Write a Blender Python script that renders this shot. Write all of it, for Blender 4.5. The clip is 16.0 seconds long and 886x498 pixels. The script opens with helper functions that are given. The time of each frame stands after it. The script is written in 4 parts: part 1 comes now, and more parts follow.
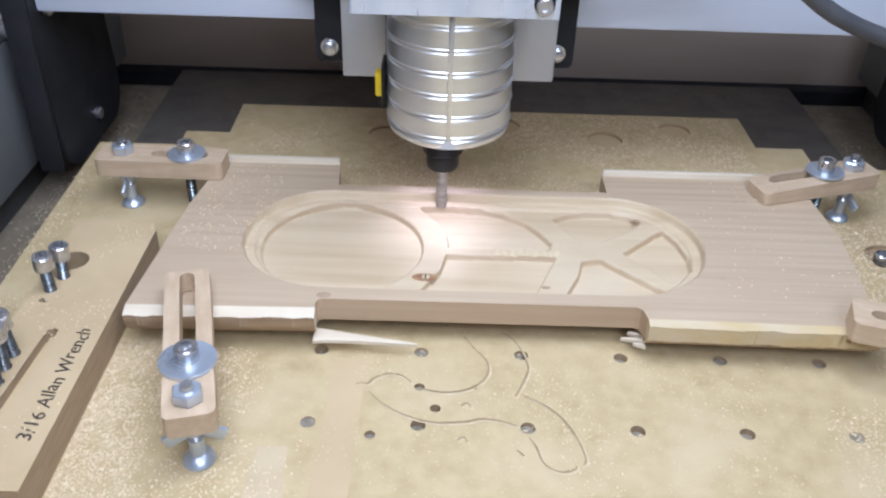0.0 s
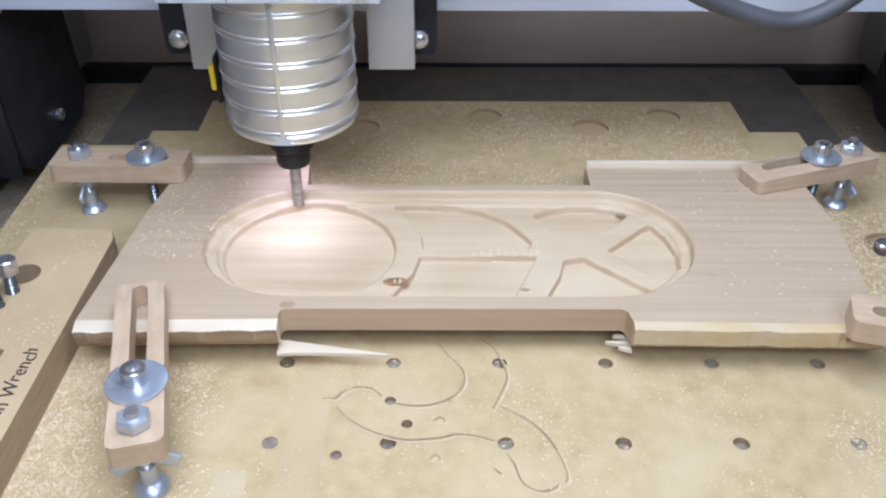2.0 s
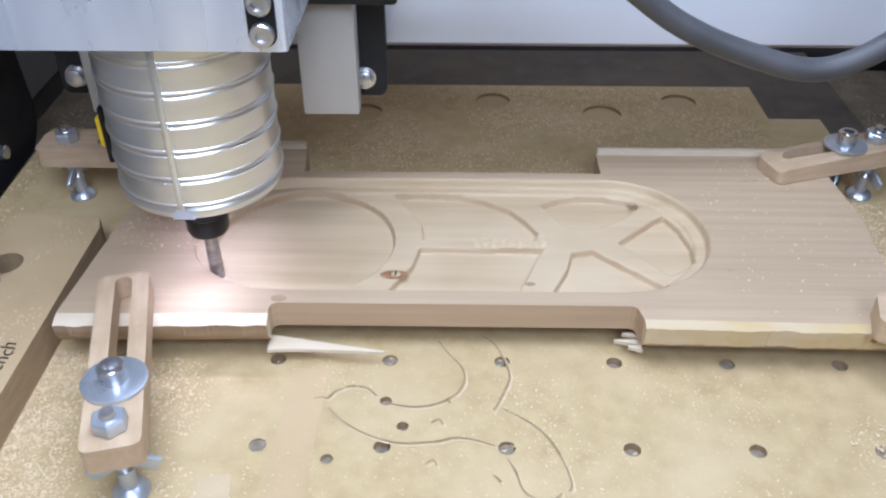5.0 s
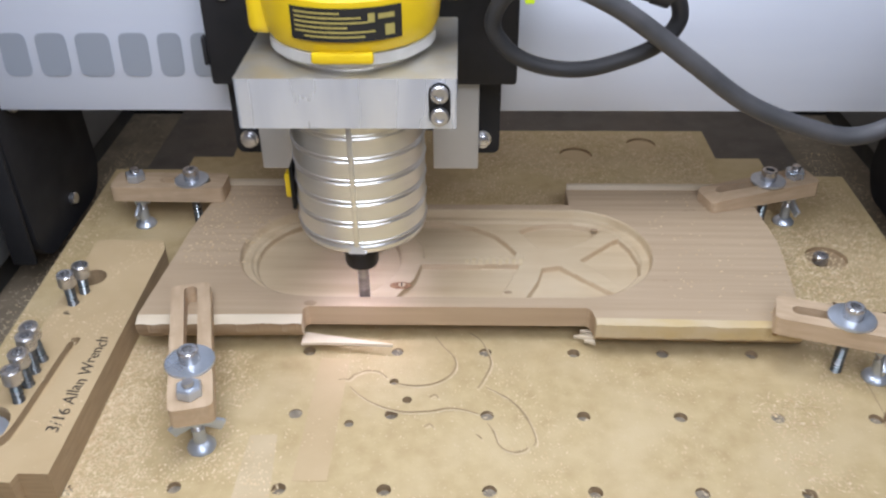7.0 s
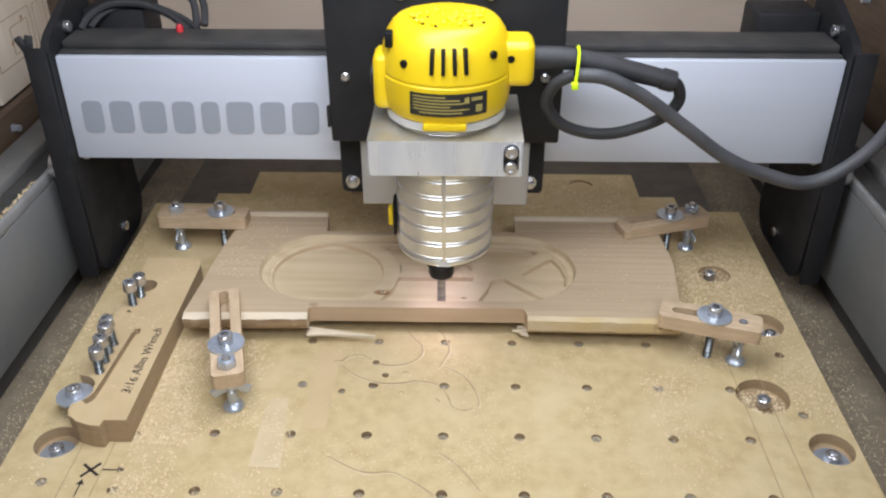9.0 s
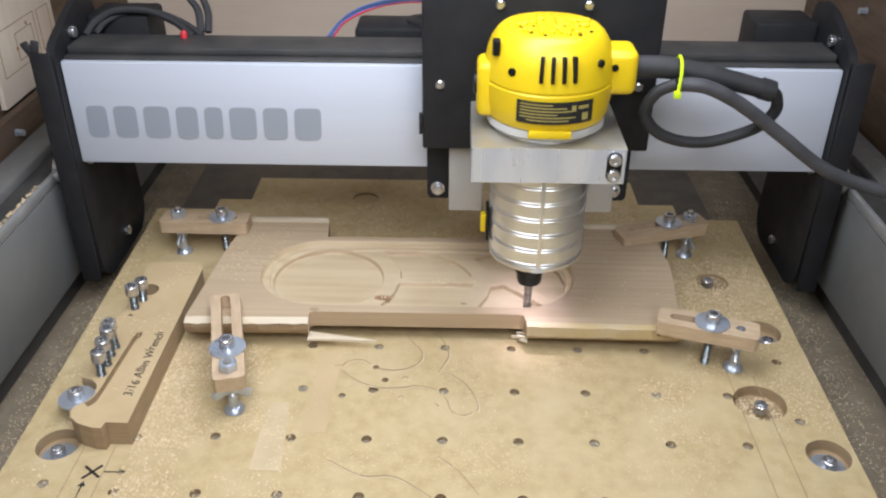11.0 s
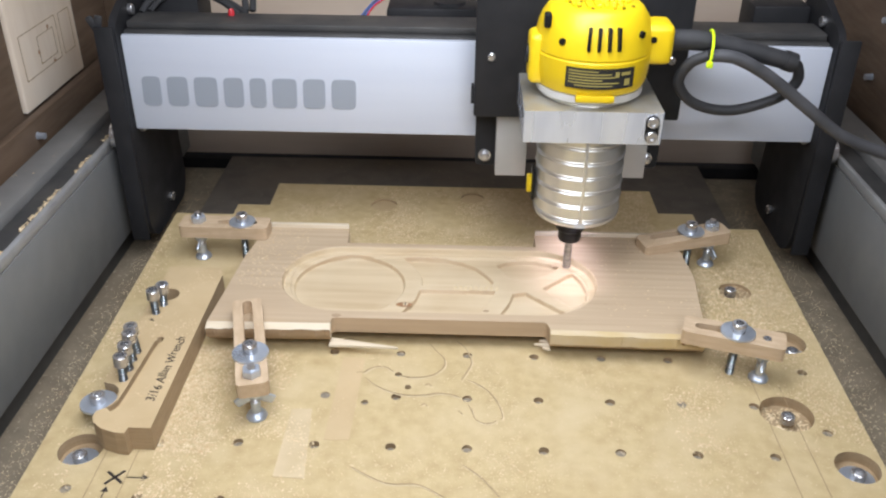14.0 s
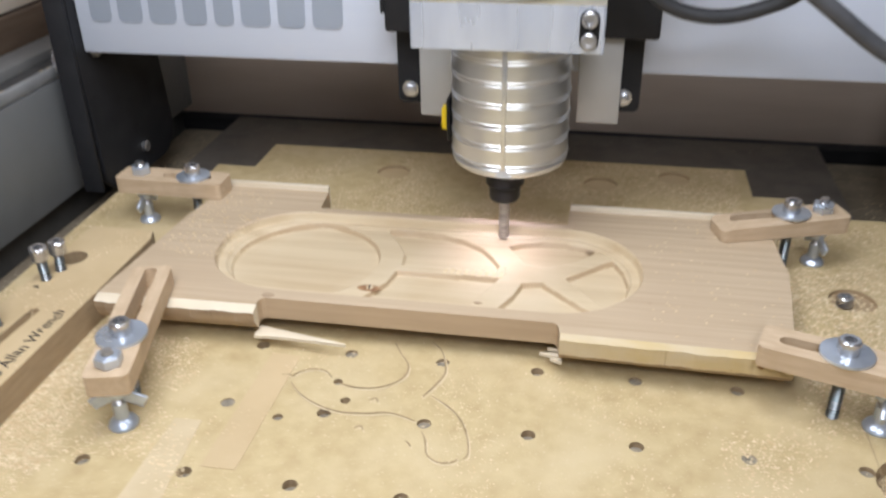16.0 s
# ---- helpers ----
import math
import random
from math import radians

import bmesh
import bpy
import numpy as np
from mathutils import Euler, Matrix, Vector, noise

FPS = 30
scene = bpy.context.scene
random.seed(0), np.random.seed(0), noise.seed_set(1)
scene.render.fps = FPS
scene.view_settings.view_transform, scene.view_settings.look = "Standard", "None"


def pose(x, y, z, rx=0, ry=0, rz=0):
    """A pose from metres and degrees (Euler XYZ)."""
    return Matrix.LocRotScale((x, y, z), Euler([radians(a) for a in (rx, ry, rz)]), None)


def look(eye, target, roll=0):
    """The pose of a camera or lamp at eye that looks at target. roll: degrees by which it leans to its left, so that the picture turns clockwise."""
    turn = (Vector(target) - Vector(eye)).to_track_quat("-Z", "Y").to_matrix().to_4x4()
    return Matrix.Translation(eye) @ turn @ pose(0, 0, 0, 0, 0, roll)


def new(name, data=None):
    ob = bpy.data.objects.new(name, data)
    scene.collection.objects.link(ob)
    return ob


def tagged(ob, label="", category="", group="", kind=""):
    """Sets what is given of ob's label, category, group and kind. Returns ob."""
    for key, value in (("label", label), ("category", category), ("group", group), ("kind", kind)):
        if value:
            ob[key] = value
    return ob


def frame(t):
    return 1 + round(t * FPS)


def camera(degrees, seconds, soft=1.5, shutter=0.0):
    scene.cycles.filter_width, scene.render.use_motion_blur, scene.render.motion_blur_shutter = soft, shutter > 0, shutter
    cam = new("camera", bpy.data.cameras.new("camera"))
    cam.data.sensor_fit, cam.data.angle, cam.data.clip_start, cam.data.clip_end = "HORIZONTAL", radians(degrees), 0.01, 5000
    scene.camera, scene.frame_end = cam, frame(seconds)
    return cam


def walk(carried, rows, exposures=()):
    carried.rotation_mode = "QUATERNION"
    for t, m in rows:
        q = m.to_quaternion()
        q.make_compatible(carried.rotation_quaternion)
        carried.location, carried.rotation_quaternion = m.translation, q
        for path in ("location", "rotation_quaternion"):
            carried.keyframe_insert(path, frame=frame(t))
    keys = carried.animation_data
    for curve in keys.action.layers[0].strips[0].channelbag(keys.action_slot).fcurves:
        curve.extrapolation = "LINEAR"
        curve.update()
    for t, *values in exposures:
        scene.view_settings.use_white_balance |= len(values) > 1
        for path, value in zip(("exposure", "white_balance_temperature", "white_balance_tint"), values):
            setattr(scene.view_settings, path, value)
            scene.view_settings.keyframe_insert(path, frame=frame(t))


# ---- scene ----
cam = camera(54.2, 16.0, soft=2.2, shutter=0.4)
PATH = [
    (0, (-0.044, -0.285, 0.291), (-0.032, 1.372, -0.829), 1.9),
    (0.5, (-0.055, -0.277, 0.278), (-0.007, 1.376, -0.846), 3.7),
    (1, (-0.054, -0.27, 0.28), (-0.001, 1.382, -0.846), 3.6),
    (1.5, (-0.041, -0.264, 0.277), (-0.015, 1.385, -0.854), 1.6),
    (2, (-0.028, -0.258, 0.282), (-0.024, 1.382, -0.862), 0.2),
    (2.5, (-0.016, -0.258, 0.282), (-0.034, 1.38, -0.864), -0.5),
    (3, (-0.017, -0.259, 0.282), (-0.033, 1.38, -0.864), -0.1),
    (3.5, (-0.018, -0.253, 0.277), (-0.028, 1.382, -0.874), 0.2),
    (6, (-0.024, -0.236, 0.271), (-0.058, 1.381, -0.905), -0.0),
    (6.5, (-0.023, -0.257, 0.295), (-0.053, 1.362, -0.879), 0.2),
    (7, (-0.014, -0.332, 0.327), (-0.057, 1.332, -0.783), -0.5),
    (7.5, (-0.007, -0.382, 0.359), (-0.06, 1.299, -0.724), -1.0),
    (8, (-0.004, -0.431, 0.393), (-0.049, 1.25, -0.688), -0.2),
    (8.5, (0.004, -0.462, 0.4), (-0.061, 1.227, -0.67), -0.4),
    (8.8, (0.000, -0.478, 0.405), (-0.007, 1.234, -0.629), 0.5),
    (9, (0.008, -0.477, 0.405), (-0.024, 1.231, -0.635), 0.0),
    (11.5, (0.007, -0.483, 0.407), (-0.022, 1.238, -0.611), 0.4),
    (12, (0.007, -0.482, 0.41), (-0.021, 1.242, -0.604), 0.3),
    (12.5, (0.004, -0.48, 0.409), (-0.028, 1.246, -0.601), 0.2),
    (13, (-0.002, -0.481, 0.406), (-0.033, 1.246, -0.602), 0.2),
    (13.5, (-0.007, -0.482, 0.404), (-0.041, 1.247, -0.601), 0.5),
    (14, (-0.008, -0.48, 0.403), (-0.046, 1.247, -0.604), 0.7),
    (14.5, (-0.008, -0.479, 0.404), (-0.043, 1.247, -0.605), 0.9),
    (15, (-0.002, -0.466, 0.394), (-0.047, 1.268, -0.602), 0.7),
    (15.3, (0.015, -0.435, 0.369), (-0.139, 1.340, -0.538), -0.1),
    (15.5, (0.037, -0.403, 0.343), (-0.186, 1.367, -0.561), -1.0),
    (15.7, (0.050, -0.379, 0.310), (-0.189, 1.397, -0.578), -0.3),
    (16, (0.073, -0.322, 0.277), (-0.259, 1.402, -0.681), -1.0),
]
EXPOSURES = [(0.0, 0.05, 5950, 15), (3.7, 0.05, 5950, 15), (6.2, -0.02, 6300, 15), (7.5, -0.17, 6950, 15), (9.0, -0.10, 7050, 13), (12.0, -0.06, 7050, 13), (14.0, 0.04, 7050, 13), (16.0, 0.06, 7000, 13)]
walk(cam, [(t, look(eye, target, roll)) for t, eye, target, roll in PATH], EXPOSURES)

# ---------------------------------------------------------------- light
world = bpy.data.worlds.new("room_air")
world.use_nodes = True
world.node_tree.nodes["Background"].inputs[0].default_value = (0.9, 0.95, 1.0, 1)
world.node_tree.nodes["Background"].inputs[1].default_value = 0.10
scene.world = world


def strip_light(name, x, y, z, length, width, watts, colour, target):
    lamp = bpy.data.lights.new(name, "AREA")
    lamp.shape, lamp.size, lamp.size_y = "RECTANGLE", length, width
    lamp.energy, lamp.color = watts, colour
    ob = new(name, lamp)
    ob.matrix_world = look((x, y, z), target)
    return ob


COOL = (0.852, 0.957, 1.125)
# a broad panel light under the lid, two short tubes lower at the opening
strip_light("lid_light", -0.04, -0.05, 0.510, 0.52, 0.20, 3.3, COOL, (-0.03, -0.06, 0.0))
strip_light("tube_light", -0.12, -0.285, 0.445, 0.20, 0.03, 0.40, COOL, (-0.12, 0.06, 0.0))
strip_light("tube_light", 0.16, -0.285, 0.445, 0.20, 0.03, 0.22, COOL, (0.12, 0.06, 0.0))
# added fill lamp, unseen behind the camera, brightens side wall and darks
strip_light("room_fill", 0.30, -1.00, 1.00, 0.6, 0.30, 7.5, COOL, (-0.1, 0.0, 0.1))


# ---------------------------------------------------------------- materials
def rgb(c):
    return (c[0], c[1], c[2], 1.0)


def material(name, colour, rough=0.5, metal=0.0, dark=None, scale=40.0, stretch=(1, 1, 1), detail=4.0,
             bump=0.0, bump_scale=200.0, spots=None, spot_scale=300.0, spot_edge=0.66, blotch=None, blotch_scale=6.0,
             rough_var=0.08, emission=None, power=0.0, gloss=0.5):
    """Base colour that shifts to `dark` with a fine noise, large blotches, specks, and fine relief."""
    m = bpy.data.materials.new(name)
    m.use_nodes = True
    nt = m.node_tree
    n, link = nt.nodes, nt.links
    b = n["Principled BSDF"]
    b.inputs["Roughness"].default_value, b.inputs["Metallic"].default_value = rough, metal
    b.inputs["Base Color"].default_value = rgb(colour)
    b.inputs["Specular IOR Level"].default_value = gloss
    if emission:
        b.inputs["Emission Color"].default_value, b.inputs["Emission Strength"].default_value = rgb(emission), power
    tc = n.new("ShaderNodeTexCoord")

    def noise_at(sc, st=(1, 1, 1), det=4.0):
        mp = n.new("ShaderNodeMapping")
        mp.inputs["Scale"].default_value = st
        link.new(tc.outputs["Object"], mp.inputs["Vector"])
        t = n.new("ShaderNodeTexNoise")
        t.inputs["Scale"].default_value, t.inputs["Detail"].default_value = sc, det
        link.new(mp.outputs["Vector"], t.inputs["Vector"])
        return t.outputs["Fac"]

    def ramp(fac, lo, hi):
        r = n.new("ShaderNodeMapRange")
        r.inputs["From Min"].default_value, r.inputs["From Max"].default_value = lo, hi
        link.new(fac, r.inputs["Value"])
        return r.outputs["Result"]

    def mix(fac, a, c):
        mx = n.new("ShaderNodeMix")
        mx.data_type = "RGBA"
        link.new(fac, mx.inputs[0])
        if isinstance(a, tuple):
            mx.inputs[6].default_value = rgb(a)
        else:
            link.new(a, mx.inputs[6])
        mx.inputs[7].default_value = rgb(c)
        return mx.outputs[2]

    out = colour
    if dark:
        out = mix(ramp(noise_at(scale, stretch, detail), 0.35, 0.7), out, dark)
    if blotch:
        out = mix(ramp(noise_at(blotch_scale, (1, 1, 1), 5.0), 0.45, 0.75), out, blotch)
    if spots:
        out = mix(ramp(noise_at(spot_scale, (1, 1, 1), 2.0), spot_edge, spot_edge + 0.05), out, spots)
    if not isinstance(out, tuple):
        link.new(out, b.inputs["Base Color"])
    if rough_var:
        link.new(ramp_range(nt, noise_at(35.0, stretch, 3.0), rough - rough_var, rough + rough_var), b.inputs["Roughness"])
    if bump:
        bp = n.new("ShaderNodeBump")
        bp.inputs["Strength"].default_value, bp.inputs["Distance"].default_value = bump, 0.001
        link.new(noise_at(bump_scale, stretch, 4.0), bp.inputs["Height"])
        link.new(bp.outputs["Normal"], b.inputs["Normal"])
    return m


def ramp_range(nt, fac, lo, hi):
    r = nt.nodes.new("ShaderNodeMapRange")
    r.inputs["From Min"].default_value, r.inputs["From Max"].default_value = 0.3, 0.7
    r.inputs["To Min"].default_value, r.inputs["To Max"].default_value = max(0.02, lo), min(1.0, hi)
    nt.links.new(fac, r.inputs["Value"])
    return r.outputs["Result"]


MDF = material("mdf", (0.540, 0.418, 0.222), 0.75, dark=(0.445, 0.328, 0.165), scale=95, detail=12, blotch=(0.575, 0.452, 0.262), blotch_scale=19,
               spots=(0.64, 0.52, 0.33), spot_scale=620, spot_edge=0.66, bump=0.15, bump_scale=900)
MDF.node_tree.nodes["Bump"].inputs["Strength"].default_value = 0.25
MDF_EDGE = material("mdf_edge", (0.40, 0.285, 0.165), 0.85, dark=(0.33, 0.23, 0.13), scale=80, stretch=(1, 1, 6), bump=0.2, bump_scale=700)
MDF_BLOCK = material("mdf_block", (0.53, 0.395, 0.225), 0.7, dark=(0.475, 0.345, 0.187), scale=30, blotch=(0.60, 0.45, 0.26), blotch_scale=14,
                     spots=(0.64, 0.50, 0.31), spot_scale=420, spot_edge=0.70, bump=0.08, bump_scale=900)
DUST_FLOOR = material("dusty_floor", (0.235, 0.190, 0.130), 0.9, dark=(0.165, 0.132, 0.09), scale=60, spots=(0.36, 0.30, 0.21), spot_scale=380,
                      spot_edge=0.64, blotch=(0.19, 0.145, 0.095), blotch_scale=9, bump=0.3, bump_scale=500)
# darker than the dusty floor: shade under the gantry is in the colour
BASE_SHADED = material("base_board_shaded", (0.130, 0.112, 0.092), 0.85, dark=(0.095, 0.082, 0.068), scale=50, spots=(0.30, 0.25, 0.18), spot_scale=380, spot_edge=0.68, blotch=(0.15, 0.12, 0.09), blotch_scale=9, bump=0.2, bump_scale=500)
ALDER = material("alder", (0.530, 0.405, 0.272), 0.55, dark=(0.440, 0.325, 0.208), scale=26, stretch=(0.30, 8, 3), detail=10,
                 blotch=(0.47, 0.35, 0.23), blotch_scale=9, spots=(0.34, 0.235, 0.15), spot_scale=75, spot_edge=0.735, bump=0.06, bump_scale=160)
ALDER_CUT = material("alder_fresh_cut", (0.60, 0.475, 0.308), 0.6, dark=(0.49, 0.365, 0.22), scale=18, stretch=(0.35, 6, 3), detail=9,
                     blotch=(0.64, 0.525, 0.36), blotch_scale=12, bump=0.05, bump_scale=160)
EDGE_WOOD = material("alder_edge", (0.50, 0.365, 0.235), 0.6, dark=(0.41, 0.29, 0.18), scale=20, stretch=(0.4, 4, 6), detail=7, bump=0.08, bump_scale=200)
# burnish of the cut together with the wall's shade, in one brown
CUT_WALL = material("burnished_shaded_cut", (0.50, 0.372, 0.235), 0.5, dark=(0.43, 0.305, 0.18), scale=40, stretch=(1, 1, 4), bump=0.05)
SAPWOOD = material("sapwood", (0.68, 0.585, 0.44), 0.75, dark=(0.60, 0.49, 0.34), scale=25, stretch=(0.6, 6, 6), blotch=(0.71, 0.62, 0.47), blotch_scale=15, bump=0.2, bump_scale=260)
BARK_EDGE = material("bark_edge", (0.60, 0.49, 0.33), 0.85, dark=(0.55, 0.42, 0.22), scale=30, stretch=(1, 3, 3), blotch=(0.57, 0.41, 0.17), blotch_scale=22, spots=(0.33, 0.19, 0.08), spot_scale=90, spot_edge=0.68, bump=0.5, bump_scale=300)
# brown of knots and torn wood; on live edges also their painted shade
BROWN_SHADE_WOOD = material("brown_shade_wood", (0.42, 0.305, 0.195), 0.8, dark=(0.32, 0.22, 0.135), scale=30, stretch=(0.6, 6, 6), bump=0.3, bump_scale=250)
KNOT = material("knot", (0.22, 0.10, 0.045), 0.6, dark=(0.42, 0.24, 0.12), scale=260, stretch=(1, 2, 1), bump=0.3, bump_scale=600)
CLAMP_WOOD = material("clamp_beech", (0.58, 0.435, 0.29), 0.6, dark=(0.49, 0.35, 0.22), scale=40, stretch=(1, 7, 7), blotch=(0.47, 0.34, 0.215), blotch_scale=85, bump=0.08, bump_scale=350)
PLY = material("plywood", (0.585, 0.475, 0.385), 0.7, dark=(0.50, 0.395, 0.31), scale=6, stretch=(1, 1, 7), detail=6, blotch=(0.64, 0.53, 0.43), blotch_scale=3, bump=0.05)
# plywood made paler, with the light on the side panel in its colour
PANEL_LIT = material("panel_plywood_lit", (0.76, 0.66, 0.54), 0.65, dark=(0.68, 0.57, 0.455), scale=9, stretch=(1, 6, 1), detail=7, blotch=(0.78, 0.69, 0.58), blotch_scale=14, bump=0.05)
DARK_WOOD = material("stained_wood", (0.135, 0.090, 0.060), 0.6, dark=(0.090, 0.058, 0.036), scale=14, stretch=(7, 1, 7), detail=6, blotch=(0.14, 0.085, 0.05), blotch_scale=5, bump=0.1)
ROOM = material("room_paint", (0.42, 0.42, 0.43), 0.8, dark=(0.36, 0.36, 0.37), scale=2.0)
BEAM = material("anodised_silver", (0.61, 0.655, 0.735), 0.45, 0.12, dark=(0.585, 0.63, 0.715), scale=5, stretch=(1, 1, 14), bump=0.02, bump_scale=900, rough_var=0.03)
PRINT = material("printed_grey", (0.36, 0.405, 0.47), 0.45, 0.3, rough_var=0.03)
RAIL = material("rail_grey", (0.215, 0.22, 0.218), 0.5, 0.25, dark=(0.19, 0.195, 0.195), scale=10, bump=0.02, bump_scale=800)
# paler than the rail: the edge highlight is put into this colour
RAIL_SHEEN = material("rail_lip_sheen", (0.40, 0.41, 0.41), 0.4, 0.4, dark=(0.33, 0.335, 0.335), scale=60)
RAIL_DARK = material("rail_slot", (0.05, 0.05, 0.05), 0.55, 0.2, dark=(0.075, 0.072, 0.068), scale=40)
RAIL_COVER = material("rail_cover", (0.165, 0.162, 0.155), 0.6, 0.1, dark=(0.20, 0.195, 0.185), scale=30, spots=(0.36, 0.30, 0.21), spot_scale=160, spot_edge=0.72)
BLACK = material("black_powder_coat", (0.018, 0.0184, 0.020), 0.55, dark=(0.024, 0.024, 0.026), scale=60, bump=0.1, bump_scale=1800, gloss=0.2)
RUBBER = material("rubber_cable", (0.022, 0.023, 0.025), 0.6, dark=(0.034, 0.034, 0.036), scale=60)
SHEATH = material("grey_cord", (0.055, 0.057, 0.062), 0.5, dark=(0.08, 0.08, 0.086), scale=70)
ALU = material("milled_aluminium", (0.78, 0.83, 0.92), 0.27, 0.60, dark=(0.62, 0.67, 0.77), scale=28, stretch=(1.6, 1, 0.3), detail=3, rough_var=0.1)
ALU_TOP = material("milled_aluminium_dusty", (0.62, 0.60, 0.55), 0.42, 0.8, dark=(0.52, 0.50, 0.44), scale=60, blotch=(0.62, 0.54, 0.36), blotch_scale=40, bump=0.05, bump_scale=500)
CAST = material("turned_aluminium", (0.82, 0.82, 0.80), 0.33, 0.88, dark=(0.77, 0.77, 0.75), scale=30, stretch=(1, 1, 8), rough_var=0.05)
RAIL_BLOCK = material("grey_slide", (0.50, 0.50, 0.485), 0.5, 0.25, dark=(0.45, 0.45, 0.435), scale=30)
ZINC = material("zinc_plate", (0.60, 0.66, 0.74), 0.36, 0.75, dark=(0.50, 0.56, 0.64), scale=120, rough_var=0.1)
STEEL = material("bright_steel", (0.66, 0.66, 0.67), 0.28, 0.9, dark=(0.48, 0.48, 0.49), scale=160, rough_var=0.1)
THREAD = material("thread_steel", (0.34, 0.34, 0.35), 0.32, 0.95, dark=(0.16, 0.22, 0.23), scale=120, stretch=(1, 1, 9))
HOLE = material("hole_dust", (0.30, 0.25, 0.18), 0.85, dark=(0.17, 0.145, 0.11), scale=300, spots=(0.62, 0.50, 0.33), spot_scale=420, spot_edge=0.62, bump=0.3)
COLLET = material("black_oxide", (0.018, 0.018, 0.019), 0.4, 0.6)
BIT = material("carbide", (0.42, 0.41, 0.41), 0.35, 0.85, dark=(0.26, 0.255, 0.255), scale=150, stretch=(1, 1, 3))
YELLOW = material("yellow_plastic", (0.83, 0.585, 0.016), 0.38, dark=(0.79, 0.545, 0.014), scale=50, bump=0.06, bump_scale=1600)
LABEL = material("black_label", (0.018, 0.018, 0.018), 0.4)
PAPER = material("pale_patch", (0.575, 0.455, 0.285), 0.8, dark=(0.50, 0.385, 0.225), scale=38, blotch=(0.62, 0.50, 0.32), blotch_scale=25, bump=0.1, bump_scale=700)
LABEL_INK = material("label_ink", (0.36, 0.30, 0.09), 0.5)
LIME = material("lime_plastic", (0.62, 0.85, 0.02), 0.4)
INK = material("marker_ink", (0.030, 0.022, 0.018), 0.7)
GROOVE = material("cut_line", (0.27, 0.19, 0.10), 0.9, dark=(0.40, 0.29, 0.16), scale=120)
BURR = material("raised_burr", (0.66, 0.54, 0.35), 0.85, dark=(0.58, 0.45, 0.27), scale=300)
CHIP = material("wood_chip", (0.77, 0.635, 0.415), 0.8, dark=(0.57, 0.40, 0.215), scale=260)
RED = material("red_wire", (0.55, 0.02, 0.03), 0.5)
BLUE = material("blue_wire", (0.03, 0.10, 0.35), 0.5)
LED_GLOW = material("led", (1.0, 0.95, 0.97), 0.4, emission=(0.86, 0.86, 1.20), power=1300.0, rough_var=0.0)
WHITE_PLATE = material("white_cap_ring", (0.66, 0.66, 0.64), 0.45, 0.2, dark=(0.58, 0.57, 0.54), scale=80)


# ---------------------------------------------------------------- mesh helpers
def finish(bm, name, mat, parent=None, label="", smooth=True, sharp=35):
    bmesh.ops.remove_doubles(bm, verts=bm.verts[:], dist=1e-6)
    bmesh.ops.recalc_face_normals(bm, faces=bm.faces[:])
    if smooth:
        for f in bm.faces:
            f.smooth = True
        for e in bm.edges:
            if len(e.link_faces) == 2 and e.calc_face_angle(0) > radians(sharp):
                e.smooth = False
    me = bpy.data.meshes.new(name)
    bm.to_mesh(me)
    bm.free()
    for one in (mat if isinstance(mat, (list, tuple)) else [mat]):
        me.materials.append(one)
    ob = new(name, me)
    if parent is not None:
        ob.parent = parent
    if label:
        ob["label"] = label
    return ob


def part(name, bm, mat, parent, label="", smooth=True, sharp=35):
    return finish(bm, name, mat, parent, label, smooth, sharp)


def thing(name, label, category, group="", m=None):
    ob = new(name)
    ob.empty_display_size = 0.02
    if m is not None:
        ob.matrix_basis = m
    return tagged(ob, label, category, group)


def box(bm, x0, x1, y0, y1, z0, z1, bevel=0.0, mi=0, seg=2):
    g = bmesh.ops.create_cube(bm, size=1.0)
    vs = g["verts"]
    for v in vs:
        v.co = Vector(((x0 + x1) / 2 + v.co.x * (x1 - x0), (y0 + y1) / 2 + v.co.y * (y1 - y0), (z0 + z1) / 2 + v.co.z * (z1 - z0)))
    faces = {f for v in vs for f in v.link_faces}
    for f in faces:
        f.material_index = mi
    if bevel:
        es = list({e for v in vs for e in v.link_edges})
        r = bmesh.ops.bevel(bm, geom=es, offset=bevel, segments=seg, affect="EDGES", profile=0.5)
        for f in r["faces"]:
            f.material_index = mi
    return bm


def boxed(x0, x1, y0, y1, z0, z1, bevel=0.0, seg=2):
    return box(bmesh.new(), x0, x1, y0, y1, z0, z1, bevel, 0, seg)


def circle(cx, cy, r, n=24, a0=0.0):
    return [(cx + r * math.cos(a0 + 2 * math.pi * i / n), cy + r * math.sin(a0 + 2 * math.pi * i / n)) for i in range(n)]


def stadium(x0, x1, y, r, n=10):
    """A slot's outline along x."""
    p = [(x1 + r * math.cos(a), y + r * math.sin(a)) for a in np.linspace(-math.pi / 2, math.pi / 2, n)]
    return p + [(x0 + r * math.cos(a), y + r * math.sin(a)) for a in np.linspace(math.pi / 2, 3 * math.pi / 2, n)]


def rounded(pts, r, n=5):
    """A polygon with rounded corners."""
    out = []
    for i, p in enumerate(pts):
        p, a, c = Vector(p), Vector(pts[i - 1]), Vector(pts[(i + 1) % len(pts)])
        d = min(r, (a - p).length * 0.45, (c - p).length * 0.45)
        s, e = p + (a - p).normalized() * d, p + (c - p).normalized() * d
        for k in range(n + 1):
            t = k / n
            q = s * (1 - t) ** 2 + p * 2 * t * (1 - t) + e * t ** 2
            out.append((q.x, q.y))
    return out


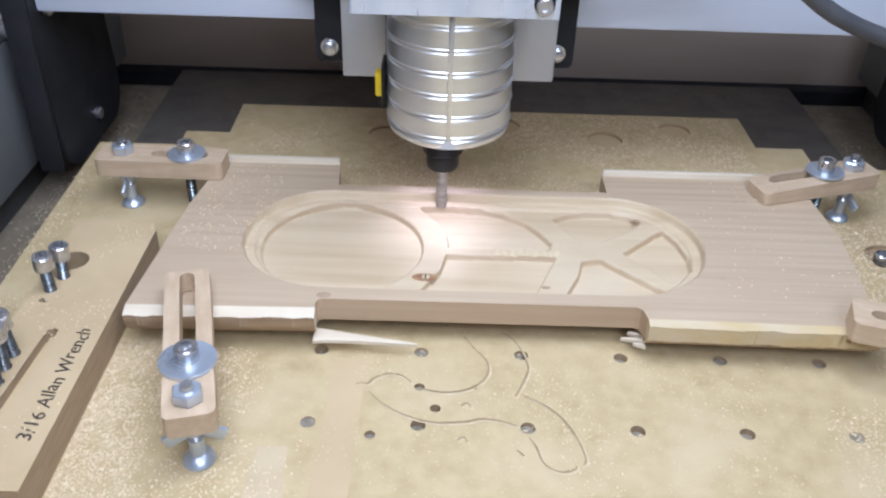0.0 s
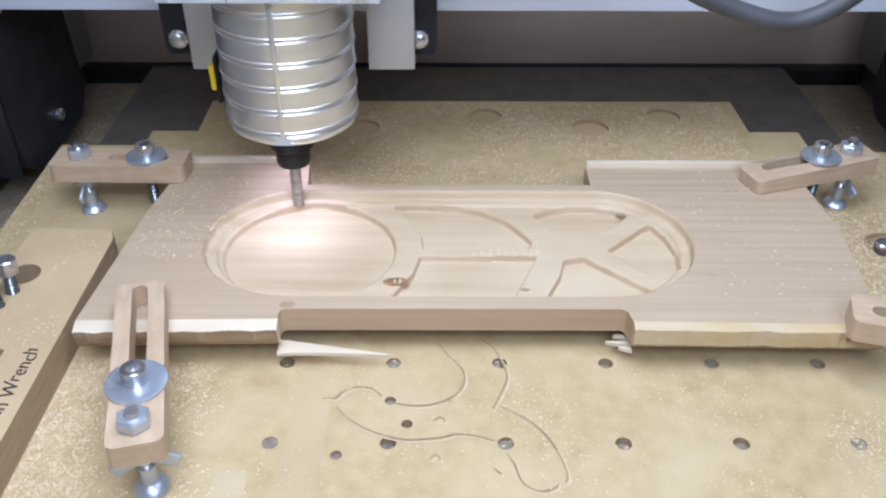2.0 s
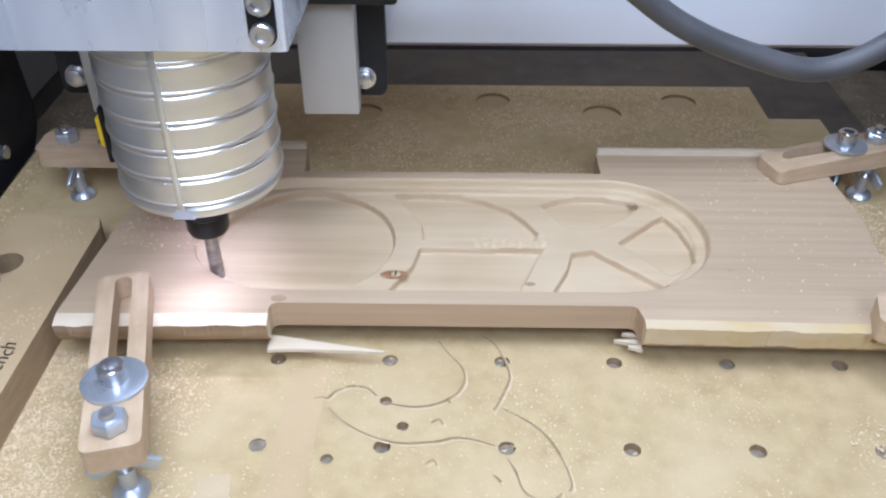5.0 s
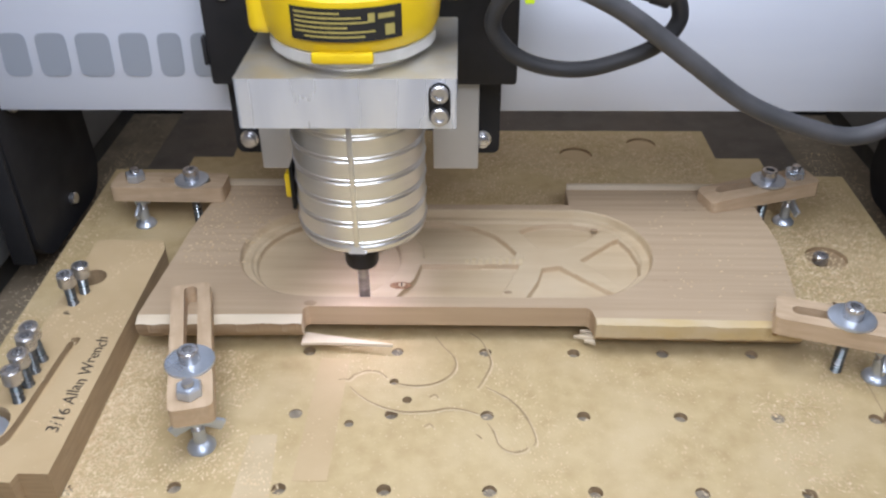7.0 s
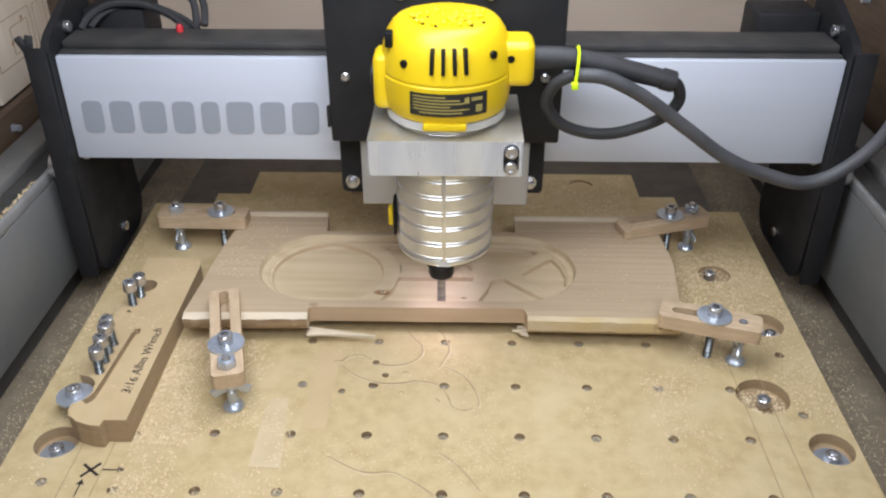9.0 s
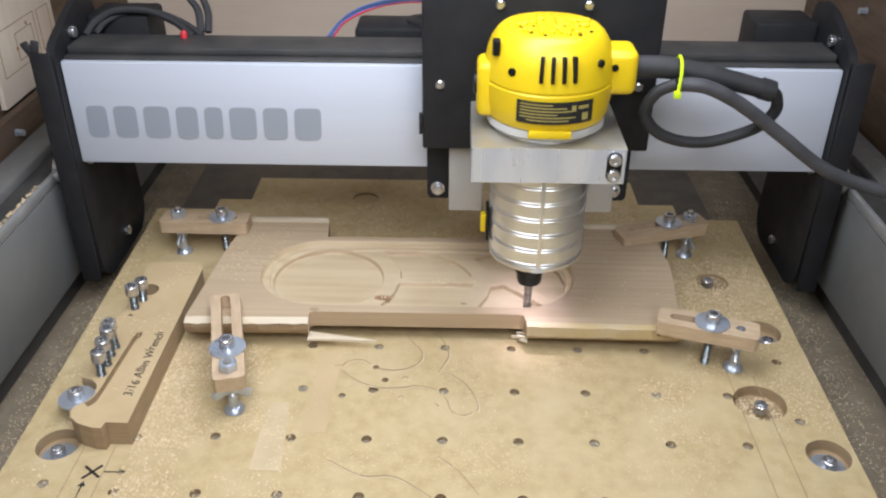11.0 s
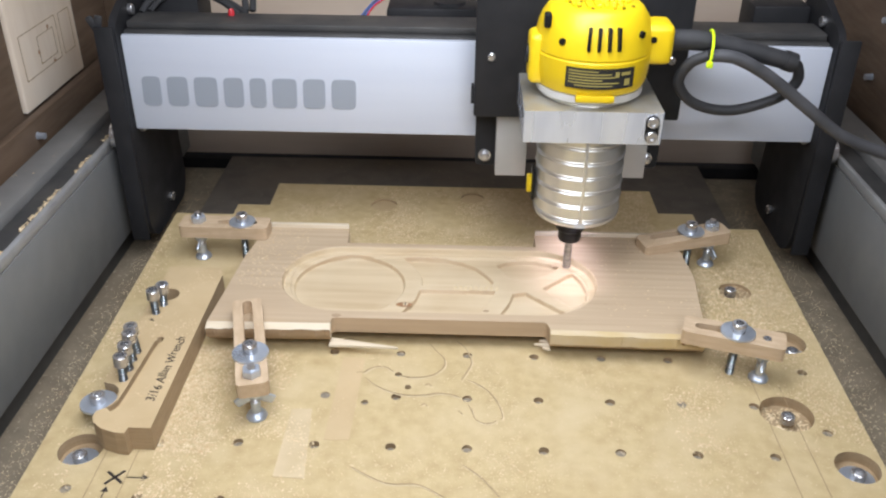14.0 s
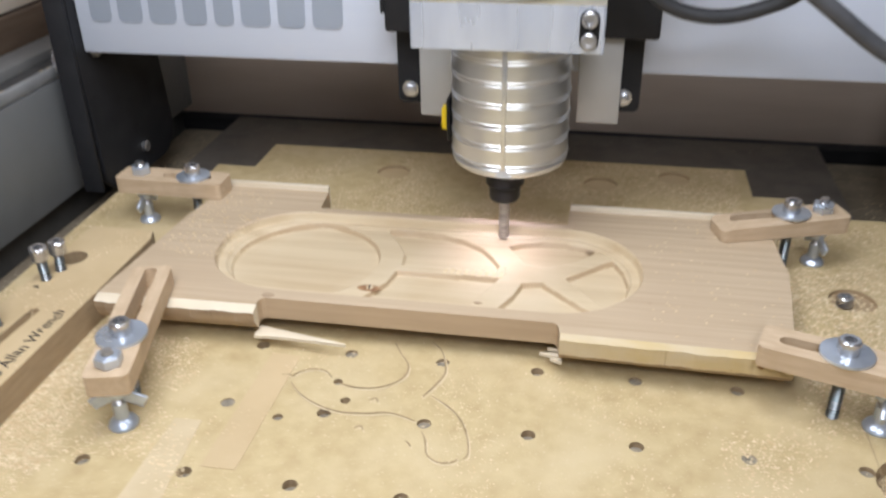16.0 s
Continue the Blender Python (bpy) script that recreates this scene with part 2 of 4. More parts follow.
def slab(bm, outline, z0, z1, holes=(), mi_top=0, mi_side=0):
    """A plate with through holes."""
    def ring(pts, z):
        return [bm.verts.new((x, y, z)) for x, y in pts]

    def loop_edges(vs):
        return [bm.edges.new((vs[i], vs[(i + 1) % len(vs)])) for i in range(len(vs))]

    tops, edges = [], []
    for pts in (outline, *holes):
        vs = ring(pts, z1)
        tops.append(vs)
        edges += loop_edges(vs)
    r = bmesh.ops.triangle_fill(bm, use_beauty=True, use_dissolve=False, edges=edges)
    for f in r["geom"]:
        if isinstance(f, bmesh.types.BMFace):
            f.material_index = mi_top
    lows, low_edges = [], []
    for vs in tops:
        lo = [bm.verts.new((v.co.x, v.co.y, z0)) for v in vs]
        lows.append(lo)
        for i in range(len(vs)):
            j = (i + 1) % len(vs)
            f = bm.faces.new((vs[i], vs[j], lo[j], lo[i]))
            f.material_index = mi_side
        low_edges += [bm.edges.get((lo[i], lo[(i + 1) % len(lo)])) for i in range(len(lo))]
    r = bmesh.ops.triangle_fill(bm, use_beauty=True, use_dissolve=False, edges=low_edges)
    for f in r["geom"]:
        if isinstance(f, bmesh.types.BMFace):
            f.material_index = mi_side
    return bm


def lathe(bm, profile, n=32, cx=0.0, cy=0.0, mi=0):
    """Rings of (radius, z), closed at radius 0."""
    rings = []
    for r, z in profile:
        if r < 1e-6:
            rings.append([bm.verts.new((cx, cy, z))])
        else:
            rings.append([bm.verts.new((cx + r * math.cos(2 * math.pi * i / n), cy + r * math.sin(2 * math.pi * i / n), z)) for i in range(n)])
    for a, c in zip(rings, rings[1:]):
        for i in range(n):
            j = (i + 1) % n
            if len(a) == 1 and len(c) == 1:
                continue
            if len(a) == 1:
                f = bm.faces.new((a[0], c[i], c[j]))
            elif len(c) == 1:
                f = bm.faces.new((a[i], a[j], c[0]))
            else:
                f = bm.faces.new((a[i], a[j], c[j], c[i]))
            f.material_index = mi
    return bm


def turned(profile, n=32, cx=0.0, cy=0.0):
    return lathe(bmesh.new(), profile, n, cx, cy)


def tube(points, r, n=10, ends=True):
    """A round tube along a smooth line through the points."""
    pts = [Vector(p) for p in points]
    line = []
    for i in range(len(pts) - 1):
        p0, p1, p2, p3 = pts[max(i - 1, 0)], pts[i], pts[i + 1], pts[min(i + 2, len(pts) - 1)]
        for k in range(8):
            t = k / 8
            line.append(0.5 * ((2 * p1) + (p2 - p0) * t + (2 * p0 - 5 * p1 + 4 * p2 - p3) * t * t + (3 * p1 - p0 - 3 * p2 + p3) * t ** 3))
    line.append(pts[-1])
    bm = bmesh.new()
    rings, up = [], Vector((0.13, 0.31, 0.94))
    for i, p in enumerate(line):
        d = (line[min(i + 1, len(line) - 1)] - line[max(i - 1, 0)]).normalized()
        a = d.cross(up)
        a = a.normalized() if a.length > 1e-4 else d.orthogonal().normalized()
        up = a.cross(d).normalized()
        rr = r(i / (len(line) - 1)) if callable(r) else r
        rings.append([bm.verts.new(p + a * rr * math.cos(2 * math.pi * k / n) + up * rr * math.sin(2 * math.pi * k / n)) for k in range(n)])
    for a, c in zip(rings, rings[1:]):
        for k in range(n):
            bm.faces.new((a[k], a[(k + 1) % n], c[(k + 1) % n], c[k]))
    if ends:
        bm.faces.new(rings[0])
        bm.faces.new(rings[-1])
    return bm


def moved(bm, m):
    bmesh.ops.transform(bm, matrix=m, verts=bm.verts[:])
    return bm


def hexagon(bm, r, z0, z1, cx=0.0, cy=0.0):
    lathe(bm, [(0, z0), (r * 0.93, z0), (r, z0 + 0.0006), (r, z1 - 0.0008), (r * 0.9, z1), (0, z1)], 6, cx, cy)
    return bm


def threads(r, z0, z1, pitch=0.0013, cx=0.0, cy=0.0, n=14):
    prof, z = [(0, z0)], z0
    while z < z1 - pitch:
        prof += [(r * 0.84, z), (r, z + pitch * 0.5)]
        z += pitch
    prof += [(r * 0.84, z1), (0, z1)]
    return turned(prof, n, cx, cy)


def socket_head(r, z0, h, cx=0.0, cy=0.0):
    """A cap screw's head with its hexagonal socket."""
    prof = [(0, z0), (r, z0), (r, z0 + h - 0.0006), (r - 0.0006, z0 + h), (r * 0.56, z0 + h), (r * 0.52, z0 + h * 0.45), (0, z0 + h * 0.45)]
    return turned(prof, 24, cx, cy)


def structure(name, bm, mat, label=""):
    return tagged(finish(bm, name, mat, None, label), label, "", "", "structure")


# ---------------------------------------------------------------- the enclosure
structure("floor", boxed(-0.42, 0.42, -0.62, 0.455, -0.06, -0.030), DUST_FLOOR, "dark dusty enclosure floor strewn with wood chips")
structure("wall_back", boxed(-0.42, 0.42, 0.455, 0.475, -0.030, 0.575), PLY, "pale plywood back wall of the machine enclosure")
# added black strip stands for the shadow gap at the wall's foot
structure("shadow_strip", boxed(-0.385, 0.4195, 0.4375, 0.4545, -0.0295, -0.0165, 0.001), BLACK, "black strip painting the shadow gap at the back wall's foot")
structure("wall_left", boxed(-0.420, -0.3905, -0.62, 0.455, -0.06, 0.575), DARK_WOOD, "dark stained side wall of the machine enclosure")
structure("wall_right", boxed(0.42, 0.44, -0.62, 0.475, -0.06, 0.575), DARK_WOOD, "dark stained side wall of the machine enclosure")
structure("ceiling", boxed(-0.82, 0.82, -1.22, 0.495, 1.50, 1.52), ROOM)
structure("room_wall_back", boxed(-0.82, 0.82, 0.476, 0.495, -0.08, 1.50), ROOM)
structure("room_floor", boxed(-0.82, 0.82, -1.22, 0.495, -0.10, -0.0805), ROOM)
structure("room_wall_front", boxed(-0.82, 0.82, -1.24, -1.22, -0.08, 1.50), ROOM)
structure("room_wall_left", boxed(-0.84, -0.82, -1.22, 0.495, -0.08, 1.50), ROOM)
structure("room_wall_right", boxed(0.82, 0.84, -1.22, 0.495, -0.08, 1.50), ROOM)
panel = thing("plywood_panel", "pale plywood panel with pencilled rectangles on the side wall", "panel")
part("sheet", boxed(-0.3903, -0.3850, 0.219, 0.344, 0.1215, 0.575, 0.001), PANEL_LIT, panel)
for y0, y1, z0, z1 in ((0.230, 0.3035, 0.146, 0.185), (0.262, 0.296, 0.152, 0.176), (0.3105, 0.3345, 0.1465, 0.184)):
    bm = bmesh.new()
    for a, c, e, g in ((y0, y1, z0, z0 + 0.0006), (y0, y1, z1, z1 + 0.0006), (y0, y0 + 0.0008, z0 + 0.0007, z1 - 0.0001), (y1 - 0.0008, y1, z0 + 0.0007, z1 - 0.0001)):
        box(bm, -0.3850, -0.3847, a, c, e, g)
    part("drawn_outline", bm, GROOVE, panel, "thin dark rectangle drawn on the panel")
for y, z in ((0.288, 0.1475), (0.287, 0.179), (0.262, 0.163)):
    part("nail_mark", moved(turned([(0, 0), (0.0022, 0), (0.0010, 0.0004), (0, 0.0004)], 10), pose(-0.3850, y, z, 0, 90, 0)), KNOT, panel)


def side_rail(side):
    s = side
    rail = thing("side_rail", "grey aluminium linear rail with a dusty dark top slot", "machine rail", "rails of the machine")
    xs = sorted((s * 0.3215, s * 0.372))
    part("extrusion", boxed(xs[0], xs[1], -0.60, 0.437, -0.0025, 0.0855, 0.002), RAIL, rail)
    a = sorted((s * 0.334, s * 0.372))
    part("foot_bar", boxed(a[0], a[1], -0.60, 0.437, -0.0297, -0.0026), RAIL_DARK, rail, "dark frame bar under the rail")
    a = sorted((s * 0.3265, s * 0.345))
    part("track", boxed(a[0], a[1], -0.60, 0.437, 0.0857, 0.0915, 0.001), RAIL_DARK, rail, "dark dusty guide track")
    # raised strip that carries the painted highlight of the inner top edge
    a = sorted((s * 0.3216, s * 0.3262))
    part("lip", boxed(a[0], a[1], -0.60, 0.437, 0.0857, 0.0950, 0.0016), RAIL_SHEEN, rail, "inner lip with its highlight in the pale colour")
    a = sorted((s * 0.346, s * 0.372))
    part("cover", boxed(a[0], a[1], -0.60, 0.437, 0.0857, 0.0985, 0.002), RAIL_COVER, rail, "dusty grey rail cover")
    return rail


side_rail(-1)
side_rail(1)


def ledger(side):
    s = side
    a = sorted((s * 0.376, s * (0.3847 if s < 0 else 0.4195)))
    top = 0.121 if s < 0 else 0.40
    b = thing("ledger_board", "brown stained board bolted along the enclosure's side", "board")
    part("board", boxed(a[0], a[1], -0.60, 0.454, 0.050, top, 0.002), DARK_WOOD, b)
    for y, z in ((-0.02, 0.105), (0.208, 0.106)) if s < 0 else ((0.03, 0.19), (0.31, 0.192), (0.316, 0.137)):
        bm = turned([(0, -0.001), (0.0036, -0.001), (0.0036, 0.0005), (0.0030, 0.0005), (0.0030, 0.0065), (0, 0.0065)], 6)
        part("screw", moved(bm, pose(s * 0.3757, y, z, 0, -s * 90, 0)), ZINC, b)
    return b


ledger(-1)
ledger(1)
post = tagged(finish(boxed(-0.3903, -0.352, 0.430, 0.4545, 0.0995, 0.575, 0.002), "corner_post", DARK_WOOD), "dark brown upright post in the enclosure's corner", "post")

# ---------------------------------------------------------------- machine bed
# dust specks are the board's own, the dark ground is painted shade
structure("baseplate", boxed(-0.2745, 0.2635, -0.40, 0.437, -0.0295, -0.013, 0.001), BASE_SHADED, "dusty base board under the spoilboard, shade in its dark colour")

G = 0.0508
SMALL = [(i * G, j * G) for j in (-4, -3, -2, -1, 0, 1) for i in range(-4, 5) if not (j == 0 and i < -2) and not (j == 1 and (i < -2 or i > 3)) and not (j == -1 and i == -4)]
SMALL += [(0.246, -0.026), (0.216, 0.098), (0.250, 0.040), (-0.204, -0.0535), (-0.250, -0.096)]
TINY = [(-0.0725, -0.0068), (-0.051, 0.0255), (-0.043, 0.0112)]
BIG = [(-0.254, -0.061, 0.0145), (0.224, -0.007, 0.0185), (0.254, -0.058, 0.0145), (0.229, 0.150, 0.0135),
       (0.250, 0.078, 0.0150), (0.134, 0.316, 0.0120), (0.078, 0.297, 0.0130), (0.004, 0.316, 0.0120), (-0.085, 0.297, 0.0130),
       (-0.246, 0.118, 0.0140)]

spoil = thing("spoilboard", "tan MDF spoilboard with drilled hole grid and old cut lines", "spoilboard")
outline = [(-0.2750, -0.40), (0.2640, -0.40), (0.2800, 0.262), (0.224, 0.262), (0.224, 0.2915), (0.1895, 0.2915), (0.1895, 0.341),
           (-0.2, 0.341), (-0.2, 0.2915), (-0.232, 0.2915), (-0.232, 0.270), (-0.2885, 0.270)]
holes = [circle(x, y, 0.0036, 14) for x, y in SMALL] + [circle(x, y, 0.0026, 12) for x, y in TINY] + [circle(x, y, r, 32) for x, y, r in BIG]
part("board", slab(bmesh.new(), outline, -0.0125, 0.0, holes, 0, 1), [MDF, MDF_EDGE], spoil, smooth=False)
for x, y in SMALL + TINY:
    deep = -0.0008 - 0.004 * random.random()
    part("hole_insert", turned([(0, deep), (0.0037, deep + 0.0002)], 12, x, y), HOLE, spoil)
for x, y, r in BIG:
    zf = -0.0085 if y < 0.1 else (-0.0030 if y < 0.16 else -0.0022)
    part("counterbore_floor", turned([(0, zf), (r + 0.0002, zf)], 24, x, y), MDF_EDGE if y < 0.29 else MDF_BLOCK, spoil)


def cut_line(points, w=0.0006, z=0.0003):
    """A shallow engraved line, laid as a narrow strip just proud of the board."""
    pts = [Vector((x, y, 0)) for x, y in points]
    line = []
    for i in range(len(pts) - 1):
        p0, p1, p2, p3 = pts[max(i - 1, 0)], pts[i], pts[i + 1], pts[min(i + 2, len(pts) - 1)]
        for k in range(8):
            t = k / 8
            line.append(0.5 * ((2 * p1) + (p2 - p0) * t + (2 * p0 - 5 * p1 + 4 * p2 - p3) * t * t + (3 * p1 - p0 - 3 * p2 + p3) * t ** 3))
    line.append(pts[-1])
    bm, prev = bmesh.new(), None
    for i, p in enumerate(line):
        d = (line[min(i + 1, len(line) - 1)] - line[max(i - 1, 0)]).normalized()
        n = Vector((-d.y, d.x, 0)) * w * (0.55 + 0.9 * noise.noise(p * 160) ** 2 + 0.3 * math.sin(math.pi * i / (len(line) - 1)))
        cur = (bm.verts.new(p + n + Vector((0, 0, z))), bm.verts.new(p - n + Vector((0, 0, z))))
        if prev:
            bm.faces.new((prev[0], cur[0], cur[1], prev[1]))
        prev = cur
    return bm


LINES = [
    [(-0.082, 0.0262), (-0.079, 0.0270), (-0.076, 0.0268), (-0.073, 0.031), (-0.067, 0.034), (-0.060, 0.033), (-0.055, 0.028)],
    [(-0.050, 0.024), (-0.045, 0.0228), (-0.039, 0.022), (-0.032, 0.023), (-0.027, 0.025), (-0.024, 0.027)],
    [(-0.029, 0.064), (-0.024, 0.055), (-0.018, 0.046), (-0.017, 0.038), (-0.020, 0.031), (-0.025, 0.026)],
    [(-0.075, 0.021), (-0.071, 0.016), (-0.064, 0.010), (-0.055, 0.005), (-0.045, 0.002), (-0.037, 0.002), (-0.028, 0.003), (-0.021, 0.005), (-0.013, 0.004), (-0.005, 0.001)],
    [(0.0, 0.021), (0.006, 0.017), (0.013, 0.011), (0.019, 0.002), (0.023, -0.009), (0.0245, -0.018), (0.023, -0.0215)],
    [(0.0, -0.006), (0.003, -0.012), (0.005, -0.020), (0.008, -0.024), (0.013, -0.026), (0.019, -0.024), (0.020, -0.021)],
    [(-0.009, 0.068), (-0.003, 0.062), (0.001, 0.052), (0.003, 0.041), (0.0, 0.031), (-0.003, 0.024), (-0.005, 0.020)],
    [(-0.031, 0.013), (-0.028, 0.015), (-0.026, 0.012)],
    [(-0.033, -0.009), (-0.030, -0.007), (-0.028, -0.010)],
    [(-0.006, -0.014), (-0.004, -0.016), (-0.003, -0.0175)],
    [(-0.074, -0.071), (-0.051, -0.084), (-0.029, -0.085), (-0.004, -0.103)],
    [(-0.003, -0.066), (0.010, -0.078), (0.024, -0.099)],
]
for ln in LINES:
    part("cut_line", cut_line(ln, 0.00050, 0.0004), GROOVE, spoil)
    part("burr", cut_line([(x + 0.0009, y - 0.0013) for x, y in ln], 0.00050, 0.0002), BURR, spoil, "pale fuzz along an old cut")
for x, y0, y1 in ((0.209, 0.04, -0.16), (0.2275, 0.022, -0.16), (-0.2155, -0.061, -0.16), (-0.236, -0.061, -0.16)):
    part("cut_line", cut_line([(x, y0), (x, (y0 + y1) / 2), (x, y1)], 0.00035), GROOVE, spoil)

part("paper_patch", slab(bmesh.new(), [(-0.1235, -0.081), (-0.1030, -0.082), (-0.1085, -0.0155), (-0.1225, -0.0160)], 0.0001, 0.0004), PAPER, spoil, "pale taped patch")
part("paper_patch", slab(bmesh.new(), [(-0.096, -0.046), (-0.0790, -0.046), (-0.0775, 0.044), (-0.094, 0.045)], 0.0001, 0.0003), MDF_BLOCK, spoil, "slightly paler worn strip")

# ---------------------------------------------------------------- work piece
TOP, BOT, UNDER = 0.025, 0.0102, 0.0118
work = thing("tray_blank", "pale alder tray blank with live edges and a milled oval pocket", "wood blank")
HX0, HX1, HY0, HY1 = -0.156, 0.111, 0.0655, 0.1745


def pocket_height():
    step = 0.0005
    xs, ys = np.arange(HX0, HX1 + step / 2, step), np.arange(HY0, HY1 + step / 2, step)
    X, Y = np.meshgrid(xs, ys)

    def capsule(x0, x1, y, r):
        return np.hypot(X - np.clip(X, x0, x1), Y - y) - r

    def disc(x, y, r):
        return np.hypot(X - x, Y - y) - r

    def poly(pts):
        d, inside = np.full(X.shape, 9.0), np.zeros(X.shape, bool)
        for i in range(len(pts)):
            (ax, ay), (bx, by) = pts[i - 1], pts[i]
            t = np.clip(((X - ax) * (bx - ax) + (Y - ay) * (by - ay)) / ((bx - ax) ** 2 + (by - ay) ** 2), 0, 1)
            d = np.minimum(d, np.hypot(X - ax - t * (bx - ax), Y - ay - t * (by - ay)))
            crosses = (ay > Y) != (by > Y)
            inside ^= crosses & (X < (bx - ax) * (Y - ay) / (by - ay + 1e-12) + ax)
        return np.where(inside, -d, d)

    def soft(d, w=0.0005):
        return np.clip(0.5 - d / (2 * w), 0, 1)

    rim = capsule(-0.1035, 0.0555, 0.1200, 0.0485)
    inner = capsule(-0.1035, 0.0555, 0.1200, 0.0425)
    Z = np.full(X.shape, TOP)
    Z -= soft(rim, 0.0006) * 0.0055
    Z -= soft(inner, 0.0006) * 0.0015
    saucer = disc(-0.0975, 0.1190, 0.0450)
    arch = poly([(-0.054, 0.1612), (-0.035, 0.1620), (-0.018, 0.1608), (-0.006, 0.1570), (0.007, 0.1485), (0.0145, 0.1380), (0.0200, 0.1280), (0.018, 0.1215), (-0.037, 0.1215), (-0.038, 0.135), (-0.044, 0.147)])
    crest = poly([(0.025, 0.1535), (0.033, 0.1580), (0.043, 0.1605), (0.059, 0.1605), (0.070, 0.1575), (0.0765, 0.1540), (0.066, 0.142), (0.050, 0.132), (0.036, 0.134)])
    wedge = poly([(0.0620, 0.1195), (0.0840, 0.1405), (0.0880, 0.1430), (0.0930, 0.1320), (0.0958, 0.1180), (0.0945, 0.1020), (0.082, 0.094)])
    band = poly([(-0.0535, 0.0760), (-0.0470, 0.0880), (-0.0415, 0.0980), (-0.0385, 0.1125), (0.0210, 0.1132), (0.0150, 0.0980), (0.0060, 0.0760)])
    tail = poly([(0.0250, 0.0780), (0.0335, 0.0960), (0.0370, 0.1095), (0.0470, 0.1120), (0.0830, 0.0780)])
    shapes = [saucer, arch - 0.0008, crest - 0.0008, wedge - 0.0008, band - 0.0008, tail - 0.0008]
    low = np.minimum.reduce(shapes)
    low = np.maximum(low, capsule(-0.1035, 0.0555, 0.1200, 0.0445))
    Z -= soft(low, 0.0004) * 0.0034
    ripple = ((X > -0.012) & (X < 0.026) & (Y > 0.119) & (Y < 0.1275))
    Z += ripple * 0.0004 * np.sin(X * 2 * math.pi / 0.0062)
    return xs, ys, Z


def grid_mesh(xs, ys, Z):
    n, m = len(xs), len(ys)
    X, Y = np.meshgrid(xs, ys)
    co = np.stack([X, Y, Z], -1).reshape(-1, 3)
    i = np.arange(m - 1)[:, None] * n + np.arange(n - 1)[None]
    faces = np.stack([i, i + 1, i + n + 1, i + n], -1).reshape(-1, 4)
    me = bpy.data.meshes.new("pocket")
    me.from_pydata(co.tolist(), [], faces.tolist())
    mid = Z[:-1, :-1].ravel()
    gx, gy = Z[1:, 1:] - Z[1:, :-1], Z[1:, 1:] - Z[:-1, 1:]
    # only walls facing the front get the brown of burnish and painted shade
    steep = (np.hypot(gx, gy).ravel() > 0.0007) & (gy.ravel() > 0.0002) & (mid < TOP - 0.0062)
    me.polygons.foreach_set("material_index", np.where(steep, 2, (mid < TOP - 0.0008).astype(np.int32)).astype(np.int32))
    me.polygons.foreach_set("use_smooth", np.ones(len(faces), bool))
    me.update()
    return me


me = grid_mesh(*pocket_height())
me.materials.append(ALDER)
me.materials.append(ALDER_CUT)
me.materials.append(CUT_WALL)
pocket = new("pocket", me)
pocket.parent = work
pocket["label"] = "milled oval pocket with raised ribs"

# outline of the blank: wide ends, waisted front and back
BLANK = [(-0.1975, 0.052), (-0.1045, 0.0537), (-0.1043, 0.0577), (-0.1036, 0.0597), (-0.1015, 0.0610), (0.0572, 0.0610), (0.0594, 0.0597), (0.0602, 0.0577), (0.0613, 0.0521),
         (0.1765, 0.050), (0.181, 0.085), (0.186, 0.130),
         (0.184, 0.165), (0.181, 0.1955), (0.0585, 0.1975), (0.0585, 0.1755), (-0.1055, 0.1755), (-0.1075, 0.201), (-0.181, 0.204), (-0.190, 0.150)]
window = [(HX0, HY0), (HX1, HY0), (HX1, HY1), (HX0, HY1)]
part("body", slab(bmesh.new(), BLANK, UNDER, TOP, [window], 0, 1), [ALDER, EDGE_WOOD], work, smooth=False)
part("pocket_backing", boxed(HX0 + 0.0002, HX1 - 0.0002, HY0 + 0.0002, HY1 - 0.0002, UNDER + 0.0002, 0.0136), BROWN_SHADE_WOOD, work)


def live_edge(points, depth, drop, face, seed, pale=3):
    """A ragged sloping strip along the blank's edge: top slope, then undercut face."""
    bm, rows = bmesh.new(), []
    n = 120
    for i in range(n + 1):
        t = i / n
        k = t * (len(points) - 1)
        a = min(int(k), len(points) - 2)
        p = Vector(points[a]).lerp(Vector(points[a + 1]), k - a)
        w1 = noise.noise(Vector((t * 7, seed, 0))) * 0.0007 + noise.noise(Vector((t * 30, seed, 2))) * 0.0004 + noise.noise(Vector((t * 80, seed, 4))) * 0.0004
        w2 = noise.noise(Vector((t * 14, seed, 5))) * 0.0005
        d = depth + w1
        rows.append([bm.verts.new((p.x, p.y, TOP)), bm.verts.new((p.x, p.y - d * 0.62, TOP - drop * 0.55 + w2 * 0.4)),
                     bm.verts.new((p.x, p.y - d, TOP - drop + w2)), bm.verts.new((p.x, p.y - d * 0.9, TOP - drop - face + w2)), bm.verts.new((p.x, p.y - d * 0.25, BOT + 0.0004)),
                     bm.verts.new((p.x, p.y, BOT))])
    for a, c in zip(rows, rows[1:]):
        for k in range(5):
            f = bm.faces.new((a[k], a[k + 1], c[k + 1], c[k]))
            # lower faces take the darker wood, shade of the undercut in its colour
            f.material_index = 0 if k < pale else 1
    bm.faces.new(rows[0])
    bm.faces.new(rows[-1][::-1])
    return bm


